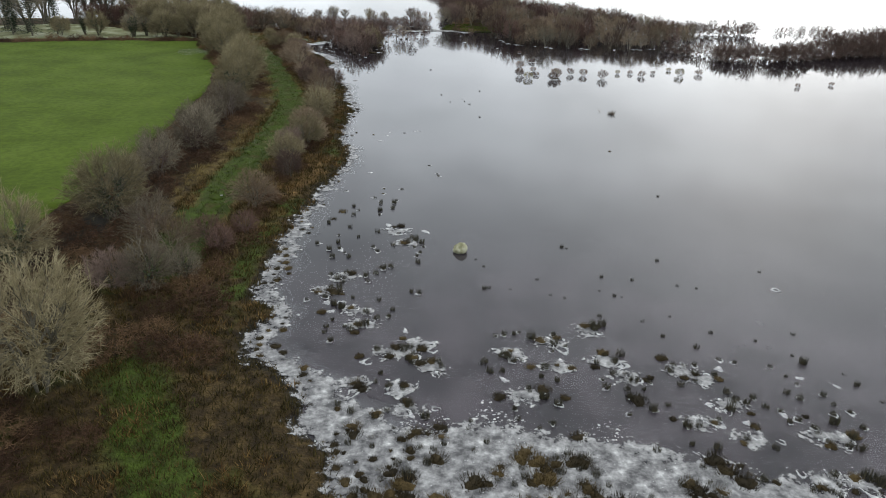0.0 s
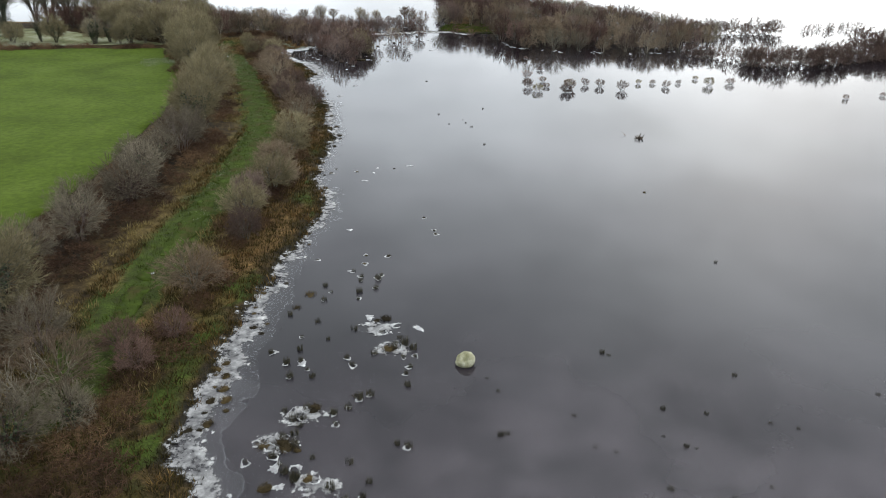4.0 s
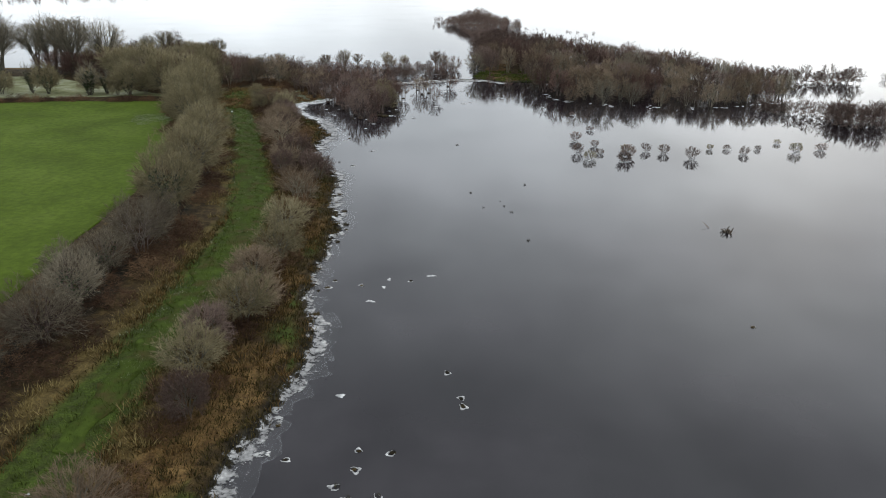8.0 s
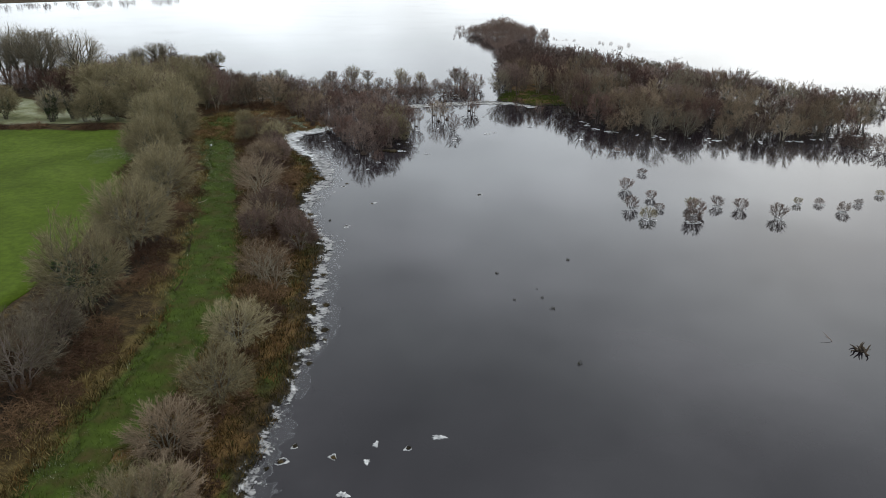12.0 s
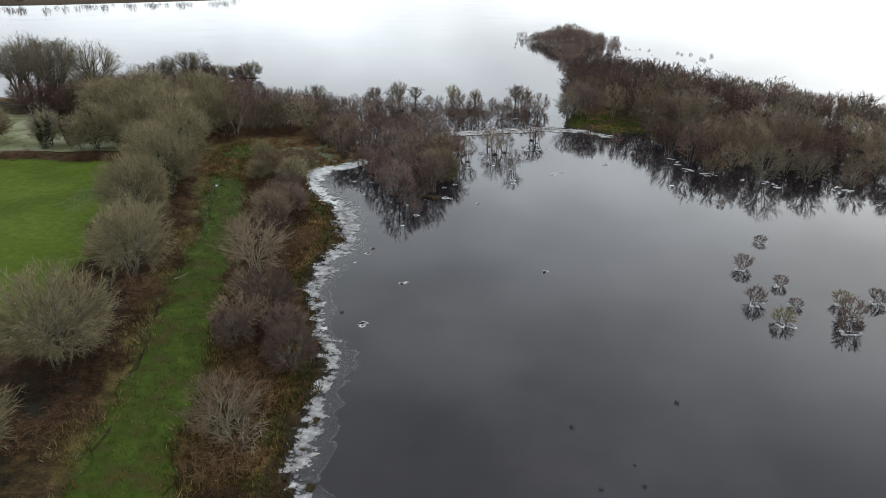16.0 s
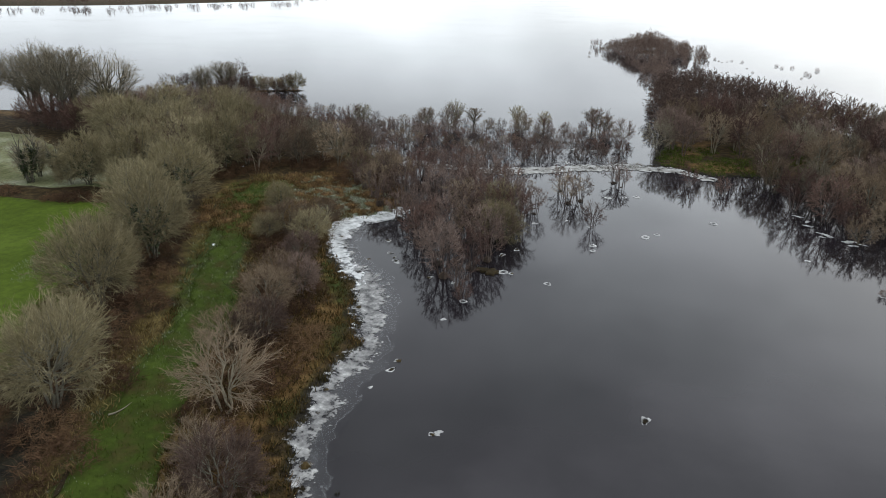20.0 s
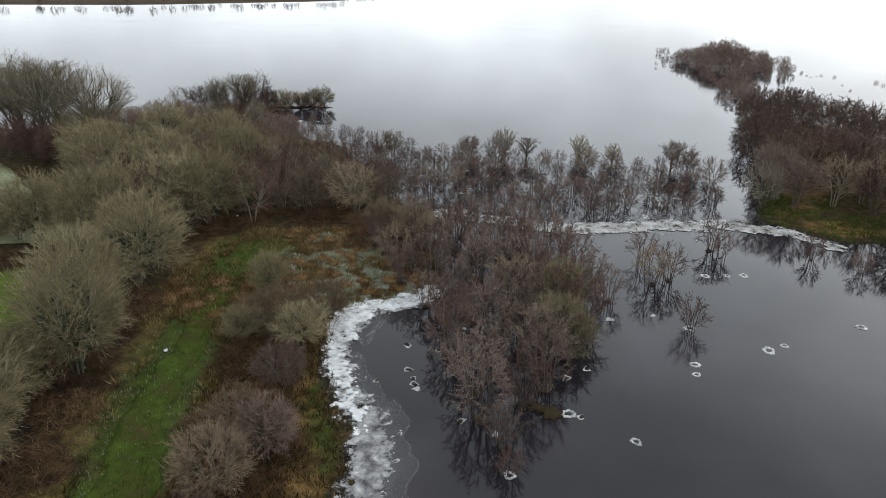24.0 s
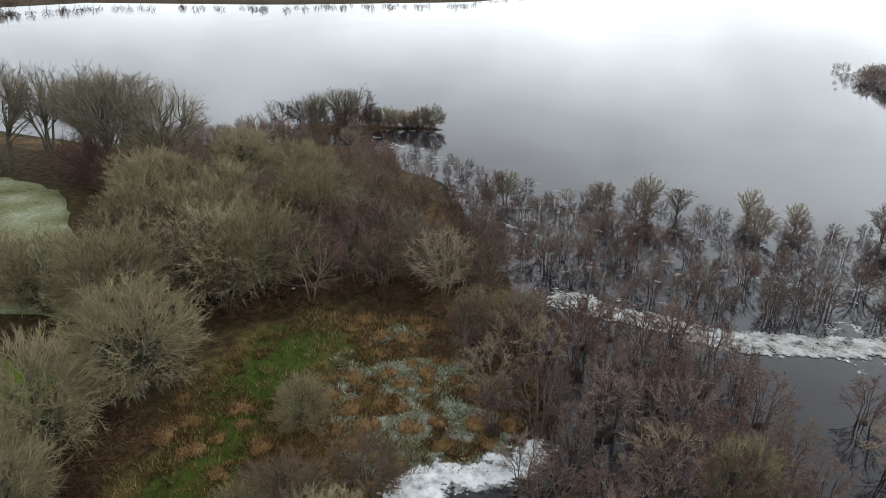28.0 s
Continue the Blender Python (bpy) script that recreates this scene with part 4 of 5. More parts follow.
kind("hedge", [tree("hedge_tree", "bare grey-olive hedge tree with a dense rounded twig crown", "tree", "hedge trees", 100 + k, M_BARK, M_TWIG_OLIVE,
                    ivy=(0, 420, 0, 700, 0)[k], ivy_mat=M_IVY, H=5.4, R=2.9, limbs=78, shoots=10, twigs=19, stems=5, low=0.2, r=0.065, twig=0.42, twig_r=0.0095, fuzz=0.55, up=0.34) for k in range(5)])
kind("quick", [tree("hawthorn", "scruffy grey-brown bare hawthorn in the hedge line", "tree", "hedge hawthorns", 120 + k, M_BARK_BROWN, M_TWIG_GREY,
                    ivy=(0, 250, 0)[k], ivy_mat=M_IVY, H=4.4, R=2.5, limbs=60, shoots=8, twigs=14, stems=7, low=0.1, r=0.05, twig=0.4, twig_r=0.009, fuzz=0.65, up=0.3) for k in range(3)])
kind("shrub", [tree("bank_shrub", "bare brown multi-stemmed willow shrub on the lake bank", "shrub", "bank shrubs", 140 + k, M_BARK, (M_TWIG_BROWN, M_TWIG_DARK, M_TWIG_OLIVE, M_TWIG_BROWN, M_TWIG_DARK)[k],
                    H=3.3, R=2.2, limbs=54, shoots=9, twigs=18, stems=6, low=0.1, r=0.042, twig=0.36, twig_r=0.009, fuzz=0.6, up=0.32) for k in range(5)])
kind("ash", [tree("ash_tree", "tall bare ash tree with spreading limbs behind the field", "tree", "tall trees", 170 + k, M_BARK, M_TWIG_GREY,
                  H=9.2, R=4.2, limbs=80, shoots=9, twigs=11, stems=4, low=2.8, r=0.15, foot=0.3, twig=0.45, twig_r=0.011, fuzz=0.6, up=0.3) for k in range(3)])
kind("alder", [tree("alder_tree", "slender bare purple-brown alder standing in floodwater", "tree", "flooded alders", 190 + k, M_BARK_BROWN, (M_TWIG_DARK, M_TWIG_RUSSET, M_TWIG_DARK, M_TWIG_RUSSET, M_TWIG_BROWN, M_TWIG_DARK)[k],
                    root=(0.4, 0.72), H=3.9, R=1.5 + 0.08 * k, limbs=26, shoots=5, twigs=13, stems=6, low=1.15, r=0.045, foot=0.32, twig=0.3, twig_r=0.0115, fuzz=0.85, up=0.25, lite=True) for k in range(6)])
kind("crowned", [tree("round_willow", "round-crowned bare willow on a clear stem in floodwater", "tree", "round willows", 205 + k, M_BARK, (M_TWIG_OLIVE, M_TWIG_BROWN)[k],
                      root=(0.45, 0.6), H=4.4, R=1.75, limbs=34, shoots=6, twigs=16, stems=2, low=1.9, r=0.09, foot=0.12, twig=0.3, twig_r=0.013, fuzz=0.6, up=0.3, lite=True) for k in range(2)])
kind("wood", [tree("woodland_tree", "bare brown woodland tree with a twiggy crown", "tree", "woodland trees", 220 + k, (M_BARK, M_BARK_PALE)[k % 2], (M_TWIG_BROWN, M_TWIG_DARK, M_TWIG_RUSSET, M_TWIG_DARK, M_TWIG_GREY, M_TWIG_RUSSET)[k],
                   H=5.6, R=2.6, limbs=42, shoots=6, twigs=15, stems=3, low=0.4, r=0.07, twig=0.38, twig_r=0.014, fuzz=0.75, up=0.22, lite=True) for k in range(6)])
kind("island", [tree("island_tree", "bare dark willow in the flooded island wood", "tree", "island trees", 250 + k, (M_BARK_BROWN, M_BARK_PALE, M_BARK)[k % 3], (M_TWIG_DARK, M_TWIG_BROWN, M_TWIG_GREY, M_TWIG_RUSSET, M_TWIG_DARK, M_TWIG_BROWN)[k],
                     H=4.9, R=2.3, limbs=36, shoots=6, twigs=15, stems=4, low=0.9, r=0.065, twig=0.36, twig_r=0.015, fuzz=0.75, up=0.18, lite=True) for k in range(6)])
kind("bush", [tree("flooded_bush", "small bare bush standing in the lake on a rim of ice", "bush", "flooded bushes", 280 + k, M_BARK_BROWN, (M_TWIG_DARK, M_TWIG_OLIVE, M_TWIG_RUSSET, M_TWIG_DARK)[k],
                   H=1.5, R=1.0, limbs=26, shoots=5, twigs=10, stems=9, low=0.2, r=0.022, twig=0.3, twig_r=0.0095, fuzz=0.5, up=0.7, foot=0.32, lite=True) for k in range(4)])
kind("thorn", [tree("thorn_bush", "spreading bare thorn bush with pale crooked branches", "shrub", "thorn bushes", 310 + k, M_BARK_PALE, M_TWIG_BROWN,
                    H=3.6, R=2.5, limbs=40, shoots=8, twigs=11, stems=6, low=0.4, r=0.05, twig=0.4, twig_r=0.01, fuzz=0.7, up=0.3) for k in range(2)])
kind("russet", [tree("russet_shrub", "dense red-brown leafless thicket shrub at the wood's edge", "shrub", "russet shrubs", 330 + k, M_BARK_BROWN, M_TWIG_RUSSET,
                     H=4.4, R=2.8, limbs=56, shoots=8, twigs=15, stems=7, low=0.1, r=0.045, twig=0.4, twig_r=0.012, fuzz=0.65, up=0.3) for k in range(2)])
kind("ivied", [tree("ivied_tree", "small field-edge tree cloaked in dark ivy", "tree", "ivied trees", 340 + k, M_BARK, M_TWIG_GREY, ivy=1500, ivy_mat=M_IVY,
                    H=5.2, R=2.0, limbs=30, shoots=6, twigs=8, stems=2, low=1.2, r=0.16, foot=0.15, twig=0.4, twig_r=0.011, fuzz=0.6, up=0.25) for k in range(2)])
kind("pale", [tree("dead_shrub", "bleached leafless dead shrub on the bank", "shrub", "dead shrubs", 300, M_WOOD, M_WOOD,
                   H=2.8, R=1.6, limbs=18, shoots=5, twigs=3, stems=4, low=0.3, r=0.05, twig=0.4, twig_r=0.011)])
kind("bramble", [bramble(320 + k, M_BRAMBLE) for k in range(4)])

R1 = random.Random(5)
HEDGE_TREES = [(-18, 25.6, 1.25), (-23.7, 45.6, 1.05), (-26.6, 91, 1.15), (-25, 82.3, 1.1), (-29.7, 102.2, 1.05), (-34.5, 111.2, 1.1),
               (-36.2, 118.6, 1.2), (-40.6, 128.2, 1.25), (-45.5, 138, 1.5), (-49, 141, 1.55), (-53, 139, 1.5), (-58.5, 145, 1.5), 
               (-37.5, 115, 0.9), (-32, 106, 0.7), (-25.6, 37, 0.95), (-24, 20, 1.0),
               (-26, 29, 0.9), (-54.5, 147.5, 1.3),
               (-47, 132, 1.25), (-52, 131, 1.0), (-43, 139, 1.2), (-60, 146, 1.4), (-46, 147, 1.2), (-40.5, 123.5, 1.1), (-66, 150, 1.4), (-61, 156, 1.3), (-52, 154, 1.1)]
for x, y, s in HEDGE_TREES:
    plant("hedge", x, y, s, R1, tall=1.0 if s < 1.3 else 0.72)
for x, y, s in [(-23.3, 61.6, 0.95), (-24, 66.5, 0.85), (-23.9, 55.1, 0.85), (-25.6, 68.4, 0.8), (-23.8, 74.2, 1.05), (-25.4, 58.4, 0.8), (-25.2, 51.4, 0.8), (-24.6, 71, 0.75), (-24.4, 78.4, 0.8)]:
    plant("quick", x, y, s, R1)
for x, y, s in [(-32.6, 130.6, 0.5), (-30.4, 124.4, 0.45)]:
    plant("hedge", x, y, s, R1)
for x, y, s in [(-17.2, 35.4, 0.75), (-19.6, 42.4, 0.8), (-15.6, 37.2, 0.55)]:
    plant("quick", x, y, s, R1)
for x, y, s in [(-14.7, 41.4, 0.42), (-16, 42.8, 0.45), (-13.9, 44.4, 0.4)]:
    plant("russet", x, y, s, R1)
SHRUBS = [(-14.4, 49.2), (-13.4, 56.5), (-13.7, 65.6), (-14.6, 70.6), (-19.1, 35.4),
          (-14, 74.8), (-13.1, 67.5), (-14.3, 59.9), (-15.5, 94), (-14.9, 79.7), (-19.4, 95.5), (-27.9, 129), (-16.8, 96.8), (-14.6, 62.5),
          (-27.5, 125.4), (-25.5, 116.8), (-29.5, 125.8), (-26.4, 121.6), (-24.8, 114), (-23.4, 110.5), (-24.2, 117), (-19, 99.2)]
PALE_SHRUBS = [(-17, 39.2, 0.95), (-16.2, 87.8, 0.9), (-22.0, 104.4, 1.15), (-20.9, 100.5, 0.65), (-19.6, 96.6, 0.75), (-24.6, 109.4, 0.8)]
for x, y in SHRUBS:
    plant("shrub", x, y, R1.uniform(0.7, 1.0), R1)
for x, y, s in PALE_SHRUBS:
    plant("thorn", x, y, s, R1)
for x, y, s in [(-64, 130.5, 0.85), (-58, 131.5, 0.75), (-70, 129, 0.7), (-50, 132, 0.8), (-53.5, 130.5, 0.6)]:
    plant("hedge", x, y, s, R1)
plant("pale", -15.2, 87.2, 1.0, R1), plant("pale", -18, 38.2, 1.0, R1)
for x, y, s in [(-78, 133, 1.1), (-71, 150, 1.12), (-66, 152, 1.02), (-76, 152, 1.1), (-74, 154, 1.1), (-82, 146, 1.2), (-80, 154, 1.0), (-86, 153, 1.0), (-84, 136, 1.0), (-90, 138, 1.0), (-99, 142, 1.0), (-108, 137, 1.0), (-67, 179, 0.62), (-70.5, 178, 0.5)]:
    plant("ash", x, y, s, R1)

for x, y, s in [(-72.5, 148.5, 1.0), (-69.5, 147.5, 0.9), (-66, 146.8, 1.0), (-75.5, 149.5, 0.9), (-63, 146.6, 0.9)]:
    plant("russet", x, y, s, R1)
for x, y, s in [(-57.3, 129.8, 1.0), (-55.6, 131.6, 0.75), (-66.5, 131, 0.9), (-80, 131, 1.0)]:
    plant("ivied", x, y, s, R1)


def conifer(seed, H=9.0, R=2.2):
    """A dark evergreen: whorls of drooping boughs hung with needles."""
    rng = random.Random(seed)
    wood, boughs, needles = [(0, 0, -0.2, 0, 0, H * 0.5, 0.16, 0.1), (0, 0, H * 0.5, 0, 0, H, 0.1, 0.01)], [], []
    for k in range(24):
        z = 0.9 + (H - 1.1) * k / 24
        for j in range(7):
            a = 6.283 * (j + rng.random() * 0.6) / 7 + k
            q = R * (1 - z / H) ** 0.75 * rng.uniform(0.7, 1.15) + 0.1
            p, e = Vector((0, 0, z)), Vector((q * math.cos(a), q * math.sin(a), z - q * rng.uniform(0.1, 0.35)))
            boughs.append((*p, *e, 0.03, 0))
            for _ in range(16):
                c = p.lerp(e, rng.uniform(0.15, 1))
                needles.append((*c, *(c + Vector((rng.gauss(0, 0.16), rng.gauss(0, 0.16), rng.gauss(-0.08, 0.12)))), 0.035, 0))
    ob = tagged(new("conifer"), "dark green conifer beyond the far edge of the field", "tree", "conifers")
    V, T = tubes(wood, 6)
    part("trunk", fast_mesh("trunk", V, T, M_BARK, True), ob)
    V, T = joined(spikes(boughs), blades(needles))
    part("crown", fast_mesh("crown", V, T, M_NEEDLE), ob)
    return ob


for k, (x, y, h) in enumerate([(-74.5, 127.5, 9.5), (-78.5, 128.5, 8.0), (-71.5, 130.5, 7.5)]):
    conifer(350 + k, h).matrix_basis = Matrix.Translation((x, y, ground_z(x, y)))

# the dry wood behind the meadow
WOOD = [(-44, 134.5), (-41, 139.5), (-38, 143), (-32, 144.5), (-28.5, 146.5), (-33, 152), (-39, 157), (-46, 162.5), (-54, 168), (-60, 172.5), (-64, 178), (-67, 182), (-73, 178), (-80, 164), (-78, 158), (-62, 146), (-56, 142), (-52, 136)]
wood_places = scatter([(x, y) for x, y, s in HEDGE_TREES], 2.1, R1, 7000, (-96, -26, 132, 185), lambda x, y: outline(WOOD, x, y) > 0)
for x, y in wood_places:
    plant("wood", x, y, R1.uniform(0.7, 1.0) if y < 150 else R1.uniform(0.42, 0.66), R1)
# flooded alders
FLOODED = [(-45, 164), (-33, 152.5), (-26, 151.5), (-17, 152.5), (-8, 157.5), (-4.5, 161), (-7, 172.5), (-20, 172), (-32, 168.5)]
CLUMP = [(-30.5, 140), (-22.9, 132.2), (-19.6, 127.5), (-17.6, 123.2), (-14.5, 120.5), (-14.0, 124.5), (-13.1, 129.5), (-12.5, 135), (-13.4, 140.5), (-17, 147.5), (-26, 147.5)]
for x, y in scatter([], 1.6, R1, 4000, (-47, -3, 150, 173), lambda x, y: outline(FLOODED, x, y) > 0):
    plant("alder", x, y, R1.uniform(0.42, 0.8) * (1.0 if y < 163 else 0.75), R1, tall=R1.uniform(0.8, 1.05))
for x, y in scatter([], 1.7, R1, 3000, (-31, -12, 119, 148), lambda x, y: outline(CLUMP, x, y) > 0):
    plant("alder", x, y, R1.uniform(0.7, 1.1), R1)
for x, y, s in [(-6.9, 135.6, 0.72), (-9.4, 141.2, 0.9), (-8.4, 142.2, 0.85), (-5.6, 149, 0.85), (-4.9, 147.8, 0.7), (-10.4, 144.8, 0.8), (1.5, 150, 0.7), (-14, 119.4, 0.5), (-12, 137.5, 0.8), (4.5, 148.5, 0.6)]:
    plant("alder", x, y, s, R1)
for x, y, s in [(-13.8, 131, 0.95), (-14.8, 136, 0.9), (-29.7, 141.8, 0.75), (-33.4, 148, 0.8), (-27.8, 144, 0.7)]:
    plant("hedge", x, y, s * 0.75, R1)
for x, y, s in [(-39.5, 164.5, 0.85), (-30, 165.5, 0.8), (-27, 166.3, 0.95), (-17.8, 167.5, 0.85), (-15.2, 168, 0.7), (-8.1, 169.8, 0.95), (-5.2, 168, 0.8)]:
    plant("wood", x, y, s * 0.75, R1)
for x, y, s in [(-27, 168.6, 0.86), (-24.5, 169, 0.74), (-30.5, 168, 0.7), (-19, 171.5, 0.72), (-15.4, 171.5, 0.6), (-38.4, 165, 0.75), (-9.2, 172, 0.82), (-7.6, 171, 0.66)]:
    plant("crowned", x, y, s, R1)
for x, y, s in [(-65.2, 182.6, 0.8), (-63.6, 183.2, 0.75), (-62.3, 183.6, 0.7), (-61, 184.4, 0.65), (-59.6, 185.2, 0.8), (-58.2, 186, 0.85), (-64.4, 181.8, 0.6), (-60.4, 183.8, 0.6)]:
    plant("shrub", x, y, s, R1)
for x, y in scatter([], 1.7, R1, 2600, (-70, -27, 165, 191), lambda x, y: (line_dist(RIM, x, y) < 3.2) & (fbm(x / 3, y / 3, 83) > 0.5)):
    plant("alder", x, y, R1.uniform(0.3, 0.48), R1)
for x, y, s in [(-68, 181.5, 0.8), (-66.4, 182, 0.9), (-71.5, 180, 0.75), (-73.5, 178.5, 0.6), (-75.5, 177, 0.7), (-66, 178.5, 0.6)]:
    plant("wood", x, y, s, R1)
# islands
for x, y in scatter([], 2.55, R1, 5000, (-6, 56, 133, 185), lambda x, y: (outline(GROVE, x, y) > 0) & (y < 176) & ~((x < 9) & (y < 160))):
    plant("island", x, y, R1.uniform(0.8, 1.15) if y > 142 else R1.uniform(0.6, 0.95), R1)


def copse(name, label, places, seed, limbs=24, shoots=5, twigs=11, twig_r=0.026):
    """A far grove, as one mesh of many bare trees."""
    Vs, Ts, n, rng, models = [], [], 0, random.Random(seed), []
    for k in range(3):
        heavy, mid, fine, _ = grow(seed + k, H=4.9, R=2.5, limbs=limbs, shoots=shoots, twigs=twigs, stems=3, low=0.2, r=0.05, twig=0.42, twig_r=twig_r, fuzz=0.9, lite=True)
        models.append(joined(tubes(heavy, 3), spikes(mid), blades(fine)))
    for x, y, size in places:
        V0, T0 = models[rng.randrange(3)]
        a = rng.uniform(0, 6.28)
        c, w = math.cos(a) * size, math.sin(a) * size
        Vs.append(V0 @ np.array([[c, w, 0], [-w, c, 0], [0, 0, size]]) + np.array([x, y, max(ground_z(x, y), -0.4)]))
        Ts.append(T0 + n)
        n += len(V0)
    return tagged(new(name, fast_mesh(name, np.concatenate(Vs), np.concatenate(Ts), M_TWIG_DARK)), label, "woods", kind="stuff")


back = [(x, y, R1.uniform(0.8, 1.1)) for x, y in scatter([], 2.7, R1, 4000, (-6, 56, 176, 220), lambda x, y: (outline(GROVE, x, y) > 0) & (y > 176))]
copse("island_woods", "bare dark trees at the back of the flooded island", back, 500)
dome = [(x, y, R1.uniform(0.85, 1.05) * (1.15 - 0.6 * min(1, math.hypot((x + 1.5) / 11, (y - 262) / 15)))) for x, y in scatter([], 2.2, R1, 3000, (-14, 12, 240, 280), lambda x, y: outline(ISLET, x, y) > -5)]
TAIL = [(-3, 240), (-0.5, 230), (0.5, 217), (3, 208)]
dome += [(x, y, R1.uniform(0.3, 0.62)) for x, y in scatter([], 1.7, R1, 900, (-8, 10, 206, 256), lambda x, y: (line_dist(TAIL, x, y) < 3.2) & (fbm(x / 3, y / 3, 15) > 0.4))]
dome += [(x, y, R1.uniform(0.3, 0.55)) for x, y in scatter([], 2.4, R1, 900, (0, 15, 240, 290), lambda x, y: (np.hypot((x - 6) / 6, (y - 265) / 24) < 1) & (fbm(x / 3, y / 4, 16) > 0.47))]
dome += [(x, y, R1.uniform(0.1, 0.24)) for x, y in scatter([], 1.6, R1, 700, (4, 50, 215, 262), lambda x, y: (np.abs(y - 250 + (x - 10) * 0.55) < 9) & (fbm(x / 3, y / 3, 17) > 0.62) & (x < 34))]
dome += [(-15.8, 277, 0.4), (-14.2, 274, 0.5), (-13, 266, 0.3), (-14, 262, 0.25), (-15.4, 258, 0.18), (-13.6, 255, 0.2), (-15, 250, 0.15)]
copse("islet_woods", "bare dark trees on a small far islet", dome, 520)
EAST_LINES = [([(50, 127), (56, 128.5), (61, 130), (71, 134.5), (82, 138.5), (96, 142)], 3.4, 0.5, 0.8, 1.35), ([(78, 141), (88, 145), (102, 149)], 5.0, 0.85, 1.15, 2.4),
              ([(42, 134), (46, 133), (51, 132.5)], 1.6, 0.4, 0.62, 1.4), ([(47, 160.5), (54, 161.5), (60, 162), (66, 163)], 2.3, 0.5, 0.8, 1.7), ([(78, 167), (90, 176)], 2.0, 0.3, 0.5, 2.6)]
east = []
for path, half, small, large, gap in EAST_LINES:
    xs, ys = [p[0] for p in path], [p[1] for p in path]
    east += [(x, y, R1.uniform(small, large)) for x, y in scatter([], gap, R1, 1500, (min(xs) - half, max(xs) + half, min(ys) - half, max(ys) + half), lambda x, y: (line_dist(path, x, y) < half) & (fbm(x / 3, y / 3, 19) > 0.3))]
copse("east_woods", "bare dark trees on flooded eastern islets", east, 540, 24, 6, 12, 0.021)
BUSHES = [(11, 107.6, 1.0), (12, 105, 1.0), (14, 119, 0.7), (15.7, 104.6, 1.15), (19, 109.2, 0.8), (20.9, 108.6, 0.9), (23.5, 106.6, 1.0), (26.7, 110.8, 0.5), (28.7, 111, 0.5), (30, 109, 0.9),
          (32.4, 111.4, 0.5), (35.8, 114.5, 0.6), (36.4, 110.6, 1.2), (39.8, 111.8, 0.9), (11.5, 113.3, 0.9), (13.4, 110.8, 0.7), (16.6, 108.6, 1.0), (12.8, 128.2, 0.6), (52, 104, 0.6), (58, 106, 0.6), (16.4, 106.6, 1.3), (13.5, 107.6, 0.7)]
for x, y, s in BUSHES:
    plant("bush", x, y, max(0.6, s) * R1.uniform(0.7, 0.9), R1, z=-0.1, tall=R1.uniform(0.8, 1.15))

# brambles under the hedge, along the bank and at the field's far bank
def thicket(x, y):
    d, tr, hd = outline(MAINLAND, x, y), line_dist(TRACK, x, y), line_dist(HEDGE, x, y)
    under = (hd < 2.6) & (y > 16) & (y < 128) | (np.hypot(x + 17.2, y - 22) < 3)
    bank = (d > 2.8) & (tr > 2.5) & (x > np.interp(y, [20, 60, 90, 130], [-17, -18, -20, -36])) & (y > 29) & (y < 128) & (fbm(x / 5, y / 5, 81) > 0.36)
    clump = (outline(CLUMP, x, y) > 0) & (d > 0.8)
    far = (np.abs(outline(FIELD, x, y) + 1) < 0.9) & (y > 112)
    edge = (np.abs(outline(WOOD, x, y)) < 1.2) & (y < 148)
    return under | bank | clump | far | edge | (outline(POINT, x, y) > 0.2)


for x, y in scatter([], 1.7, R1, 11000, (-92, -9, 17, 188), thicket):
    plant("bramble", x, y, R1.uniform(0.7, 1.25), R1)


# ---- grass, rushes, ice floes ----
def tufts(n, box, keep, blades, tall, width, seed, splay=0.5):
    """Blades of grass in tufts, joined."""
    rng = np.random.default_rng(seed)
    x, y = rng.uniform(box[0], box[1], n), rng.uniform(box[2], box[3], n)
    ok = keep(x, y)
    x, y = x[ok], y[ok]
    z = height(x, y)
    ok = z > 0.02
    x, y, z = x[ok], y[ok], z[ok]
    size = rng.uniform(0.6, 1.3, len(x))
    X, Y, Z, S = (np.repeat(a, blades) for a in (x, y, z, size))
    k = len(X)
    a, q = rng.uniform(0, 6.283, k), rng.uniform(0, 0.22, k) * S
    px, py = X + np.cos(a) * q, Y + np.sin(a) * q
    hgt = tall * S * rng.uniform(0.5, 1.2, k)
    sp = splay * hgt * rng.uniform(0.2, 1.3, k)
    b = rng.uniform(0, 6.283, k)
    wx, wy = np.cos(b) * width * S, np.sin(b) * width * S
    base1 = np.stack([px - wx, py - wy, Z - 0.05], 1)
    base2 = np.stack([px + wx, py + wy, Z - 0.05], 1)
    tip = np.stack([px + np.cos(a) * sp, py + np.sin(a) * sp, Z + hgt], 1)
    V = np.stack([base1, base2, tip], 1).reshape(-1, 3)
    return V, np.arange(3 * k).reshape(-1, 3)


def on_bank(x, y):
    d = outline(MAINLAND, x, y)
    return (d > -0.3) & (line_dist(TRACK, x, y) > 1.7) & (x > np.interp(y, [15, 60, 90, 130], [-22, -20, -21, -38]))


def on_meadow(x, y):
    return (np.hypot((x + 31) / 9, (y - 133) / 9) < 1) & (outline(MAINLAND, x, y) > -0.5)


def on_verge(x, y):
    tr = line_dist(TRACK, x, y)
    return ((tr > 1.3) & (tr < 3.8) & (fbm(x / 1.4, y / 1.4, 91) > 0.5)) | (on_meadow(x, y) & (fbm(x / 1.1, y / 1.1, 92) > 0.6))


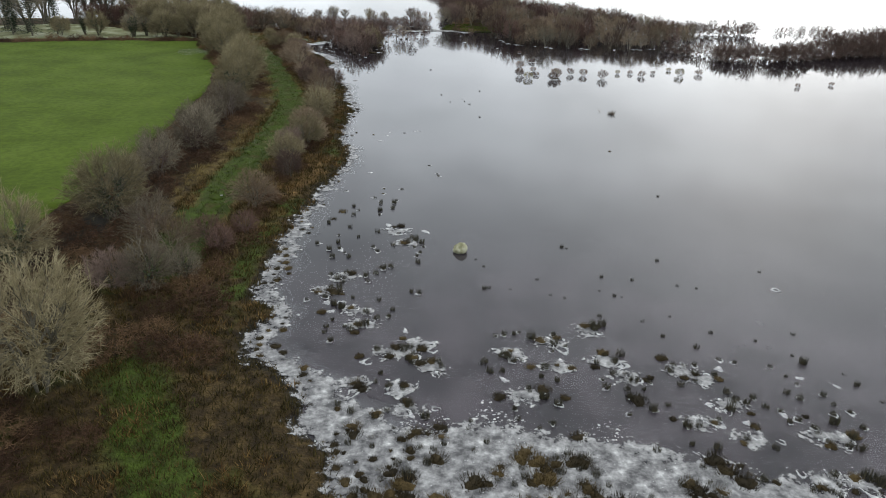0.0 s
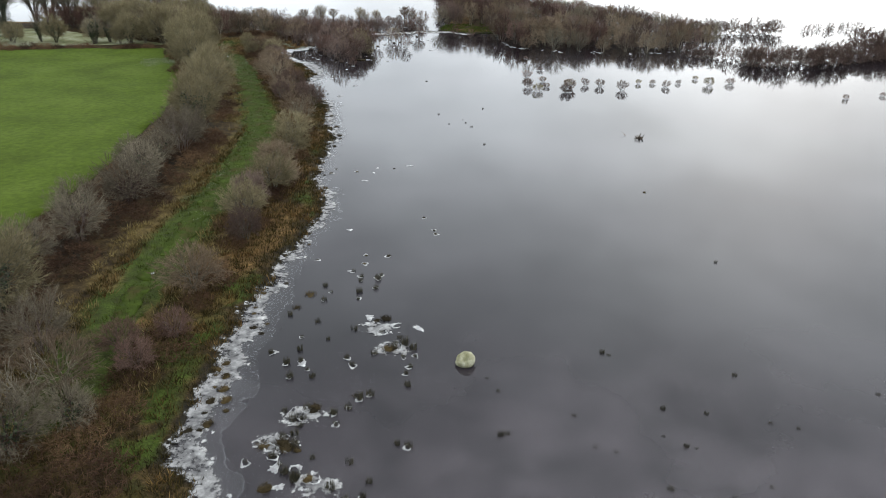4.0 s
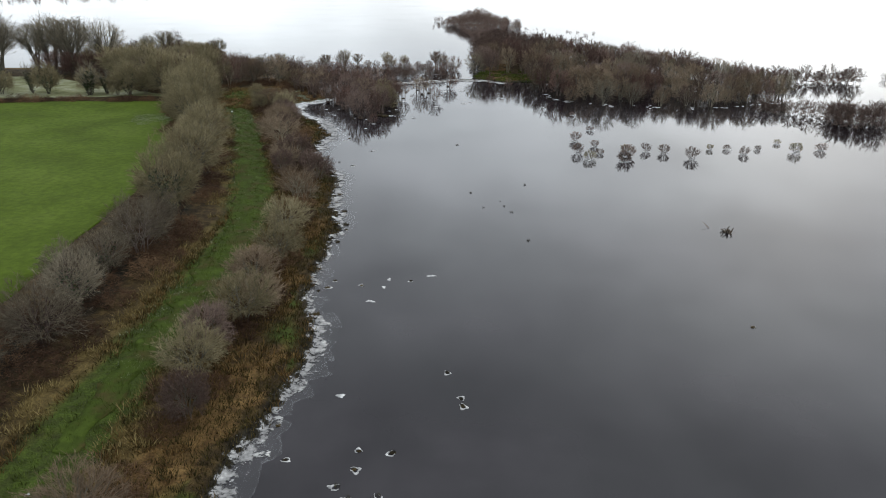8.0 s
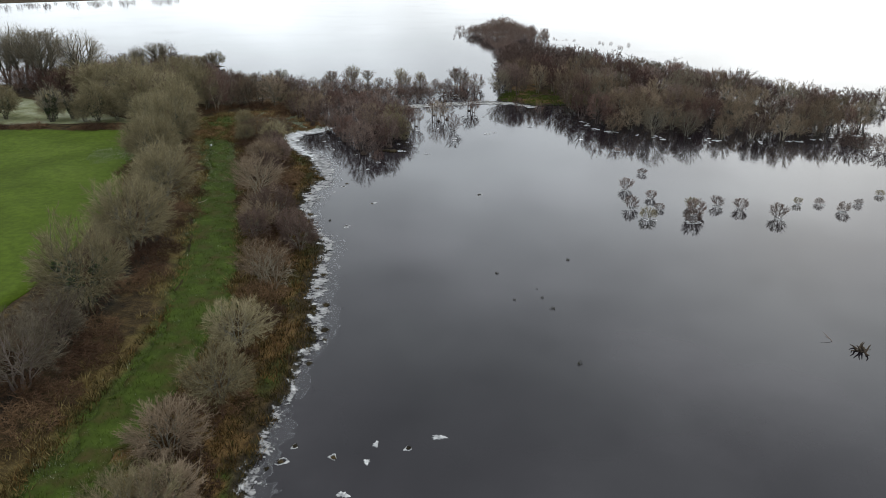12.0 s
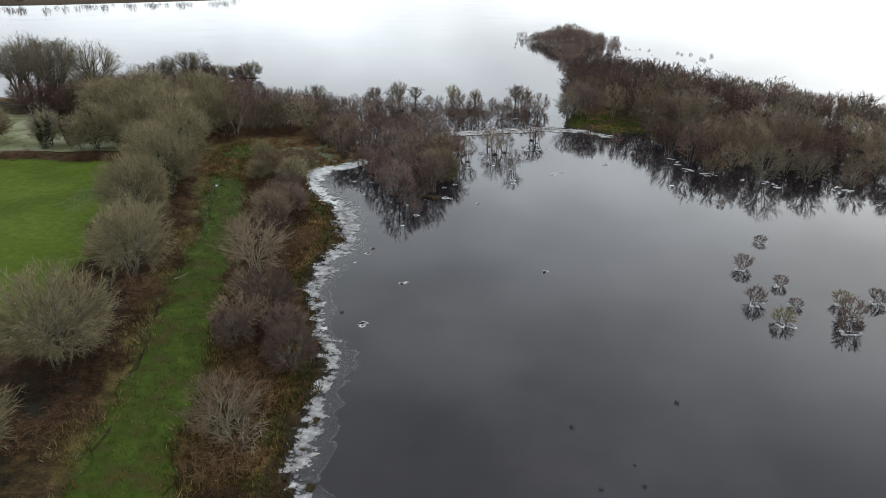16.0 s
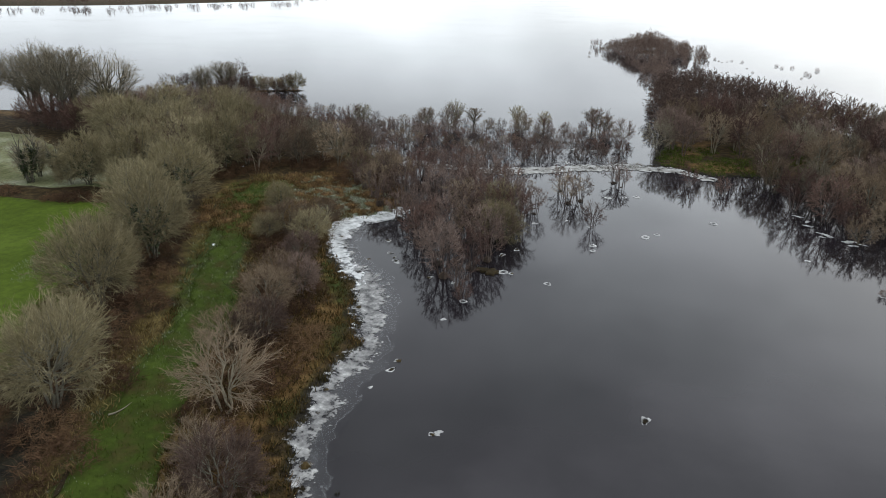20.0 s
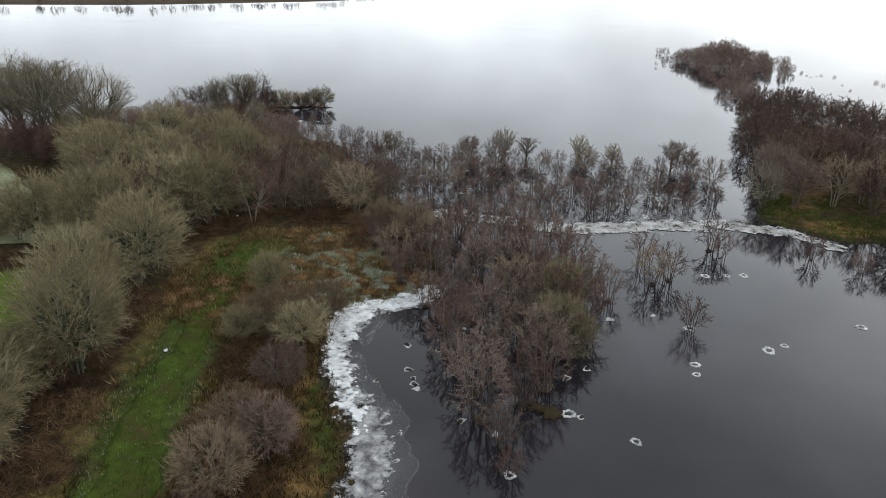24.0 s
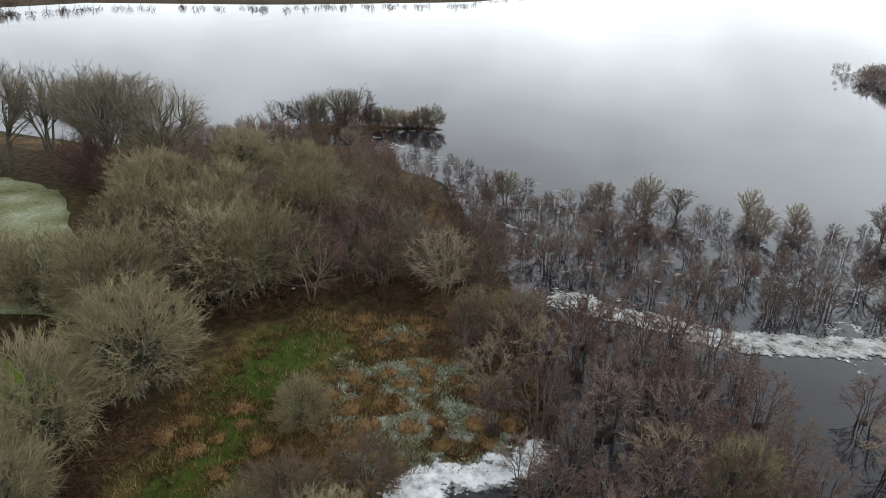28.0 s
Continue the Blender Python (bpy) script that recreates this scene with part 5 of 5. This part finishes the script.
def frosty(x, y):
    return (np.hypot((x + 28.8) / 5.6, (y - 136) / 6.0) + (fbm(x / 4, y / 4, 95) - 0.5) * 1.2 < 0.95) & (fbm(x / 1.1, y / 1.1, 96, 2) < 0.53)


for name, args, mat, text in (
        ("bank_grass", (60000, (-38, 0, 16, 128), on_bank, 7, 0.24, 0.026, 1, 0.8), M_OLIVEGRASS, "rough olive-brown grass on the bank"),
        ("rusty_grass", (46000, (-38, 0, 16, 132), lambda x, y: on_bank(x, y) & (fbm(x / 1.8, y / 1.8, 98) > np.interp(y, [36, 46, 60, 66], [0.66, 0.56, 0.54, 0.47])), 6, 0.28, 0.026, 8, 0.9), M_RUSTGRASS, "rust-brown dead grass and fern on the bank"),
        ("dead_grass", (42000, (-40, -12, 36, 144), on_verge, 7, 0.28, 0.024, 2, 1.0), M_GOLD, "straw-gold dead grass beside the track"),
        ("green_grass", (52000, (-40, -10, 17, 138), lambda x, y: (line_dist(TRACK, x, y) + (fbm(x / 0.9, y / 0.9, 93) - 0.5) * 2 < np.interp(y, [36, 60, 100, 112, 126], [0.6, 1.5, 1.7, 1.4, 1.1])) | (np.hypot((x + 12.6 + (y - 24) * 0.46) / 1.9, (y - 23) / 7) + (fbm(x / 1.2, y / 1.2, 97) - 0.5) * 1.4 < 0.9) | (np.hypot((x + 36.5) / 3.4, (y - 134) / 4.5) + (fbm(x / 1.0, y / 1.0, 94) - 0.5) * 1.6 < 0.9), 7, 0.16, 0.02, 3), M_GREENGRASS, "short green grass on the track"),
        ("rust_sedge", (11000, (-41, -20, 122, 145), lambda x, y: on_meadow(x, y) & ~frosty(x, y) & (np.hypot((x + 36.5) / 3, (y - 134) / 4.5) + (fbm(x / 1.2, y / 1.2, 99) - 0.5) * 1.6 > 0.9), 8, 0.2, 0.03, 4, 1.1), M_RUSTRUSH, "rust-coloured sedge in the wet meadow"),
        ("island_grass", (5000, (-4, 16, 152, 166), lambda x, y: (outline(ISLAND, x, y) > -0.4) & (fbm(x / 2, y / 2, 94) > 0.4), 6, 0.2, 0.03, 9, 0.9), M_GREENGRASS, "olive-green grass on the island's low tip"),
        ("frosted_pasture", (4500, (-46, -37, 111, 121), lambda x, y: np.hypot((x + 41.6) / 3.4, (y - 116) / 4) + (fbm(x, y, 97) - 0.5) < 0.75, 4, 0.16, 0.02, 6, 1.0), M_FROSTGRASS, "white frost on the pasture grass"),
        ("frosted_track", (16000, (-36, -14, 58, 124), lambda x, y: (line_dist(TRACK, x, y) < 2.4) & (fbm(x / 0.7, y / 0.7, 96) + 0.34 * np.exp(-((y - 66) / 5) ** 2) * (x > -18) + 0.12 * (y > 96) + 0.3 * np.exp(-((x + 28.6 + (y - 112) * 0.42) / 0.9) ** 2) * (y > 104) > 0.64), 5, 0.12, 0.02, 7), M_FROSTGRASS, "flecks of frost on the mown track"),
        ("frosted_grass", (22000, (-40, -20, 126, 145), lambda x, y: on_meadow(x, y) & frosty(x, y), 8, 0.1, 0.04, 5, 1.6), M_FROSTGRASS, "pale frosted grass at the water's edge")):
    V, T = tufts(*args)
    tagged(new(name, fast_mesh(name, V, T, mat)), text, "grass", kind="stuff")


def rush(seed, n=34, tall=0.62, spread=0.2, lean=0.25, mat=None, name="rush_tussock", label="dark upright rush tussock frozen into the lake", cat="rushes", group="rush tussocks"):
    rng = random.Random(seed)
    segs = []
    for _ in range(n):
        a, q = rng.uniform(0, 6.283), spread * math.sqrt(rng.random())
        p = Vector((math.cos(a) * q, math.sin(a) * q, -0.3))
        h = 0.66 * tall * rng.uniform(0.5, 1.1)
        e = p + Vector((math.cos(a) * lean * h * rng.random() + rng.gauss(0, 0.05), math.sin(a) * lean * h * rng.random() + rng.gauss(0, 0.05), h + 0.3))
        segs.append((*p, *e, 0.02, 0))
    V, T = spikes(segs)
    return tagged(new(name, fast_mesh(name, V, T, mat)), label, cat, group)


def floe(seed, ring=0.0):
    """A lump of white ice with an uneven rim, solid or round a tussock's hole."""
    rng = random.Random(seed)
    n, k1 = 30, 0.35 if ring else 1.0
    ph = [rng.uniform(0, 6.283) for _ in range(4)]
    rad = [1 + k1 * (0.22 * math.sin(2 * t + ph[0]) + 0.16 * math.sin(3 * t + ph[1]) + 0.12 * math.sin(5 * t + ph[2]) + 0.14 * math.sin(9 * t + ph[3])) + rng.gauss(0, 0.12) for t in (2 * math.pi * k / n for k in range(n))]
    levels = ((1.0, -0.03), (0.97, 0.03), (0.82, 0.065), (0.6, 0.05), (0.35, 0.07)) if not ring else ((1.0, -0.03), (0.96, 0.04), (0.84, 0.08), (ring + 0.08, 0.06), (ring, -0.03))
    verts, faces = [], []
    for f, z in levels:
        verts += [(f * rad[k] * math.cos(2 * math.pi * k / n), f * rad[k] * math.sin(2 * math.pi * k / n), z + rng.gauss(0, 0.008)) for k in range(n)]
    for lv in range(len(levels) - 1):
        for k in range(n):
            j = (k + 1) % n
            faces.append((lv * n + k, lv * n + j, (lv + 1) * n + j, (lv + 1) * n + k))
    if not ring:
        faces.append([(len(levels) - 1) * n + k for k in range(n)])
    return tagged(new("ice_floe", mesh_from("ice_floe", verts, faces, [M_WICE], True)), "small lump of white ice frozen into the lake", "ice floe", "ice floes")


kind("rush", [rush(400 + k, 52 + 8 * k, 0.55 + 0.06 * k, mat=M_RUSH) for k in range(5)])


def mound_of_sedge(seed, name="sedge_tussock", label="matted brown sedge tussock in the marsh ice", cat="sedge", group="sedge tussocks", mat=None):
    """A low clump: a matted core with blades all over it."""
    rng = random.Random(seed)
    rings, n = ((0.5, -0.08), (0.44, 0.05), (0.32, 0.11), (0.16, 0.14)), 11
    ph = [rng.uniform(0, 6.283) for _ in range(2)]
    V = [(f * (1 + 0.2 * math.sin(2 * a + ph[0]) + 0.12 * math.sin(3 * a + ph[1])) * math.cos(a), f * (1 + 0.2 * math.sin(2 * a + ph[0]) + 0.12 * math.sin(3 * a + ph[1])) * math.sin(a), z + rng.gauss(0, 0.02))
         for f, z in rings for a in (6.2832 * k / n for k in range(n))]
    T = [t for lv in range(3) for k in range(n) for t in ((lv * n + k, lv * n + (k + 1) % n, (lv + 1) * n + (k + 1) % n), (lv * n + k, (lv + 1) * n + (k + 1) % n, (lv + 1) * n + k))]
    V.append((0, 0, 0.15))
    T += [(3 * n + k, 3 * n + (k + 1) % n, 4 * n) for k in range(n)]
    blades = []
    for _ in range(110):
        a, q = rng.uniform(0, 6.283), 0.56 * math.sqrt(rng.random())
        p = Vector((math.cos(a) * q, math.sin(a) * q, 0.1 - q * q * 0.4))
        e = p + Vector((math.cos(a) * 0.25 * rng.random(), math.sin(a) * 0.25 * rng.random(), rng.uniform(0.12, 0.38)))
        blades.append((*p, *e, 0.02, 0))
    V, T = joined((np.array(V), np.array(T)), spikes(blades))
    return tagged(new(name, fast_mesh(name, V, T, mat or M_SEDGE)), label, cat, group)


kind("sedge", [mound_of_sedge(420 + k) for k in range(4)])
kind("hummock", [mound_of_sedge(430 + k, "rush_hummock", "rust-coloured dead rush hummock in the frosted meadow", "rushes", "rush hummocks", M_RUSTRUSH) for k in range(4)])
kind("floe", [floe(440 + k) for k in range(5)])
kind("ring", [floe(460 + k, 0.45) for k in range(3)])


def collar(seed):
    """A broken rim of white ice, thicker on one side, such as freezes round a tussock."""
    rng = random.Random(seed)
    n, gap, ph = 26, rng.uniform(0.6, 2.2), rng.uniform(0, 6.283)
    verts, faces = [], []
    for k in range(n):
        u = k / (n - 1)
        a = gap / 2 + (6.283 - gap) * u
        w = (0.12 + 0.5 * math.sin(math.pi * u) ** 1.5 * (0.6 + 0.4 * math.sin(3 * a + ph))) * rng.uniform(0.7, 1.3)
        inner = 0.4 + 0.12 * math.sin(2 * a + ph) + rng.gauss(0, 0.04)
        for q, z in ((inner, -0.03), (inner + w * 0.25, 0.05), (inner + w * 0.7, 0.045 + rng.gauss(0, 0.01)), (inner + w, -0.03)):
            verts.append((q * math.cos(a), q * math.sin(a), z))
    for k in range(n - 1):
        for j in range(3):
            faces.append((4 * k + j, 4 * k + j + 1, 4 * k + j + 5, 4 * k + j + 4))
    return tagged(new("ice_collar", mesh_from("ice_collar", verts, faces, [M_WICE], True)), "broken collar of white ice round a rush tussock", "ice collar", "ice collars")


kind("collar", [collar(470 + k) for k in range(6)])

FLOES = [(-9.6, 72.2), (-6.8, 69.4), (-7.7, 71.6), (-6.2, 71.5), (-6, 72.7), (-4.5, 72.6), (-3.2, 73.5), (-9.9, 71.1), (-6.7, 59.1), (-1.5, 61.6), (-0.7, 59.3), (-0.6, 58.7), (-5.1, 55), (-5.1, 53.8),
         (-3.6, 55), (-8.2, 54.2), (16.6, 67.9), (-13.3, 99.9), (-12.2, 105.8), (-12, 106), (-2.7, 109.6), (-14.6, 116.7), (-15.7, 111.4), (-15.8, 110.5), (-16.3, 108.6), (9.1, 133.3), (-20.2, 124.3), (-22.2, 124),
         (-21, 125.5), (-20.5, 124.8), (-20, 124), (-22.1, 127.9), (-20.2, 128), (-19.6, 130.8), (-17.1, 122.2), (-16.2, 122.5), (-15.3, 121.9), (-11.7, 124.6), (-12.1, 129), (-13, 127.6), (-11.6, 135.1), (-9.1, 136.6)]
RINGS = [(-9.1, 123.6), (-6.5, 130.5), (-6.6, 131.5), (-1.7, 135.5), (-2.6, 134.6), (-6, 144), (-4.5, 144.6), (-3.4, 145.1), (-6.9, 135.7), (3, 139.6), (-14, 119.4), (-13.2, 99.6), (20.9, 38.5), (-12.4, 124.6)]
R2 = random.Random(9)
for x, y in scatter([], 1.05, R2, 900, (-39, -23, 126, 144), lambda x, y: on_meadow(x, y) & (np.hypot((x + 37.5) / 3.2, (y - 134.3) / 4) > 1) & (fbm(x / 2.2, y / 2.2, 118) > 0.44) & (shore(x, y) > 0.9))[:85]:
    plant("hummock", x, y, R2.uniform(0.6, 1.35), R2, tall=0.9)


def lay(kind_name, x, y, size, stretch=1.0):
    models = STORE[kind_name]
    fresh = [m for m in models if not m[1]]
    ob, used = fresh[0] if fresh else models[R2.randrange(len(models))]
    m = Matrix.Translation((x, y, 0.0)) @ Matrix.Rotation(R2.uniform(0, 6.283), 4, 'Z') @ Matrix.Diagonal((size * stretch, size, min(1.0, size * 1.6), 1))
    return place(models, ob, used, m)


for x, y in PATCHES:
    for _ in range(2):
        lay("collar", x + R2.gauss(0, 0.5), y + R2.gauss(0, 0.4), R2.uniform(0.25, 0.5), R2.uniform(1.0, 1.7))
    for k in range(5):
        plant("rush" if k < 3 else "sedge", x + R2.gauss(0, 0.65), y + R2.gauss(0, 0.5), R2.uniform(0.5, 1.0) * (1 if k < 3 else 0.6), R2, z=0.0)
for x, y in scatter([], 0.8, R2, 40, (-9, 21, 22, 48), lambda x, y: (np.hypot((x + 4.5) / 4.5, (y - 41) / 11) < 1) | (np.abs(y - 27.5 + 0.25 * (x - 10)) < 5)):
    lay("floe", x, y, R2.uniform(0.08, 0.24), R2.uniform(1, 2))
for x, y in FLOES:
    if R2.random() < 0.35:
        lay("floe", x, y, R2.uniform(0.1, 0.2), R2.uniform(1, 1.7))
        continue
    lay("collar", x, y, R2.uniform(0.22, 0.36), R2.uniform(1, 1.6))
    plant("sedge", x, y, R2.uniform(0.16, 0.3), R2, z=0.0)
SHELF = [(10.5, 143), (12, 138.5), (16, 136.6), (22, 135.4), (31, 134.8), (38, 137), (44, 140.5), (50, 145)]
for (ax, ay), (bx, by) in zip(SHELF[:-1], SHELF[1:]):
    for _ in range(6):
        t = R2.random()
        lay("floe", ax + t * (bx - ax) + R2.gauss(0, 0.3), ay + t * (by - ay) + R2.gauss(0, 0.5), R2.uniform(0.1, 0.24), R2.uniform(1.4, 2.6))
for x, y in RINGS:
    lay("ring", x, y, R2.uniform(0.2, 0.36), R2.uniform(1, 1.25))
for x, y, s in BUSHES:
    for _ in range(2):
        lay("collar", x + R2.gauss(0, 0.15), y - 0.1 + R2.gauss(0, 0.1), 0.42 * max(0.6, s), R2.uniform(1.3, 2.0))


def rush_bed(x, y):
    a = (np.hypot((x + 5) / 4.2, (y - 42) / 11) < 1) & (x > np.interp(y, [30, 40, 60], [-9, -9.2, -8.4]))
    b = (np.abs(y - 27.5 + 0.25 * (x - 10)) < 5.5) & (x > 2) & (x < 21)
    c = (y < 25.5) & (y > 18.5) & (x > -4) & (x < 12)
    return (a | b | c) & (fbm(x / 2.4, y / 2.4, 101) > 0.42)


for x, y in scatter([], 0.5, R2, 820, (-10, 22, 18, 54), rush_bed):
    plant("rush", x, y, R2.uniform(0.4, 0.85), R2, z=0.0)
    if R2.random() < 0.7:
        lay("collar", x, y - 0.04, R2.uniform(0.14, 0.32), R2.uniform(1.0, 1.5))
for x, y in scatter([], 0.36, R2, 1500, (-4, 13, 18.2, 24.5), lambda x, y: (fbm(x / 1.5, y / 1.5, 107) + 0.09 * (21.5 - y) / 2.5 > 0.56) & (grey_ice(x, y) > -0.2)) + [(-4, 27.5), (4.6, 29.3), (5, 27.4), (1.5, 21.1), (4.5, 21.4), (9.4, 26.8), (-4.1, 40.1), (-6.5, 36.6), (-7.4, 36.6), (-7.8, 49.6), (-8.3, 48.1)]:
    plant("sedge", x, y, R2.uniform(0.3, 1.0), R2, z=-0.05)
for _ in range(26):
    x = R2.uniform(-14, 1)
    plant("sedge", x, float(np.interp(x, [-27, -17, -11, -5, 2], [149.6, 149.6, 152.4, 155.6, 157])) + R2.gauss(0, 0.35), R2.uniform(0.5, 1.1), R2, z=-0.08, tall=0.6)
for x, y in [(2.2, 88.5), (1.9, 89.8), (0.4, 88), (2.8, 87), (3.9, 80.6), (-0.8, 92), (4.4, 95), (-14.9, 101), (20.9, 41), (18, 55), (6, 39), (2.6, 37.6), (2.9, 37.7), (4.2, 37.6), (6.6, 37), (7.4, 36.7), (10.2, 39.6), (12.1, 39.3), (9.7, 37.7), (10.5, 37.1), (10.9, 37), (14.5, 42.3), (14.8, 38.7), (15.9, 38.4), (2.2, 41.7), (2.7, 40.7), (8.3, 44.1), (8.6, 43.9),
             (11.5, 34.2), (13.2, 34.8), (15, 33.1), (17.2, 32.4), (18.6, 31), (19.6, 33.2), (12.2, 32.6), (9.1, 34.6), (20.5, 29.4), (21.2, 27.2), (20.4, 25.1)]:
    plant("rush", x, y, R2.uniform(0.35, 0.6), R2, z=-0.05)


for x, y in scatter([], 0.8, R2, 2600, (-28, 12, 18, 134), lambda x, y: (np.abs(shore(x, y) + 0.35) < 0.55) & (fbm(x / 3, y / 3, 111) > 0.46))[:250]:
    plant("sedge", x, y, R2.uniform(0.18, 0.5), R2, z=0.0)


for x, y in scatter([], 0.45, R2, 1400, (-12, 0, 18, 48), lambda x, y: (lake_edge(x, y) > -0.2) & (fbm(x / 1.5, y / 1.5, 113) > 0.48))[:90]:
    plant("sedge", x, y, R2.uniform(0.2, 0.55), R2, z=0.0)


# ---- single things ----
def boulder():
    bm = bmesh.new()
    bmesh.ops.create_icosphere(bm, subdivisions=4, radius=1)
    for v in bm.verts:
        c = v.co
        f = 1 + 0.16 * (noise.noise(c * 1.3) + 0.4 * noise.noise(c * 3.1))
        v.co = Vector((c.x * 0.5 * f, c.y * 0.45 * f, c.z * 0.44 * f * (1 - 0.3 * abs(c.x)) + 0.17 + 0.12 * c.x))
    me = bpy.data.meshes.new("boulder")
    bm.to_mesh(me)
    bm.free()
    me.materials.append(M_ROCK)
    me.shade_smooth()
    ob = tagged(new("boulder", me), "pale lichen-spotted boulder standing out of the water", "boulder")
    ob.matrix_basis = pose(1.2, 42.9, 0.05, 0, 0, 25)


boulder()


def driftwood(name, label, x, y, z, length, mat, seed, n, r):
    rng = random.Random(seed)
    segs = []
    for k in range(n):
        p = Vector((rng.gauss(0, 0.1), rng.gauss(0, 0.1), -0.1 if n > 1 else 0.06))
        d = Vector((rng.gauss(0, 1), rng.gauss(0, 1), abs(rng.gauss(0, 0.6)) if n > 1 else 0.0)).normalized()
        for s in range(4):
            q = p + d * length / 4 * rng.uniform(0.8, 1.2)
            segs.append((*p, *q, r * (1 - s * 0.2), r * (0.8 - s * 0.2)))
            p, d = q, (d + Vector((rng.gauss(0, 0.3), rng.gauss(0, 0.3), rng.gauss(0, 0.15) if n > 1 else 0))).normalized()
    V, T = tubes(segs, 6)
    ob = tagged(new(name, fast_mesh(name, V, T, mat, True)), label, "branch")
    ob.matrix_basis = pose(x, y, z)


driftwood("snag", "dark fallen branch sticking out of the lake", 20.2, 83.8, 0.0, 0.7, M_ROOT, 3, 14, 0.09)
driftwood("snag", "thin dark dead branch lying in the water", 19.0, 84.6, 0.0, 0.9, M_TWIG_DARK, 4, 4, 0.02)
driftwood("fallen_stick", "bleached fallen stick lying on the grass track", -26.8, 102, ground_z(-26.8, 102) + 0.05, 1.3, M_WOOD, 8, 1, 0.05)

# far shore
R3 = random.Random(12)
line = [(-330, 214), (-258, 238), (-285, 268), (-268, 318), (-230, 346), (-214, 376), (-176, 424), (-150, 620), (60, 690)]
far = []
for (ax, ay), (bx, by) in zip(line[:-1], line[1:]):
    for k in range(int(math.hypot(bx - ax, by - ay) / 3)):
        t = R3.random()
        far.append((ax + t * (bx - ax) + R3.uniform(-9, 0), ay + t * (by - ay) + R3.uniform(0, 9), R3.uniform(0.5, 1.1) if ay < 400 else R3.uniform(0.2, 0.4)))
copse("far_woods", "dark bare woods along the far lake shore", far, 560, 14, 3, 9, 0.07)


def scrap(name, label, mat, x, y, z, size, seed):
    """A crumpled bit of plastic."""
    rng = random.Random(seed)
    bm = bmesh.new()
    bmesh.ops.create_grid(bm, x_segments=5, y_segments=5, size=size)
    for v in bm.verts:
        v.co += Vector((rng.gauss(0, size * 0.15), rng.gauss(0, size * 0.15), rng.gauss(0, size * 0.3)))
    ex = bmesh.ops.extrude_face_region(bm, geom=bm.faces[:])
    for v in [g for g in ex["geom"] if isinstance(g, bmesh.types.BMVert)]:
        v.co.z += 0.01
    me = bpy.data.meshes.new(name)
    bm.to_mesh(me)
    bm.free()
    me.materials.append(mat)
    tagged(new(name, me), label, "litter").matrix_basis = pose(x, y, z, rng.uniform(0, 40), rng.uniform(0, 40), rng.uniform(0, 360))


scrap("plastic_scrap", "torn blue plastic caught in the hedge twigs", M_BLUE, -42.3, 130.2, 4.0, 0.22, 1)
for k, (x, y) in enumerate([(-33.5, 121.8), (-42, 140.8), (-17.5, 50.8)]):
    scrap("litter", "scrap of white litter lying on the grass", M_LITTER, x, y, ground_z(x, y) + 0.1, 0.09, 20 + k)

mound = floe(480)
mound.name, mound.data = "mud_mound", mound.data.copy()
mound.data.materials[0] = M_SEDGE
tagged(mound, "low brown grassy mound ringed with ice in the water", "mound", "mounds")
mound.matrix_basis = Matrix.Translation((-13.4, 124.4, 0.03)) @ Matrix.Diagonal((0.75, 0.5, 1.6, 1))
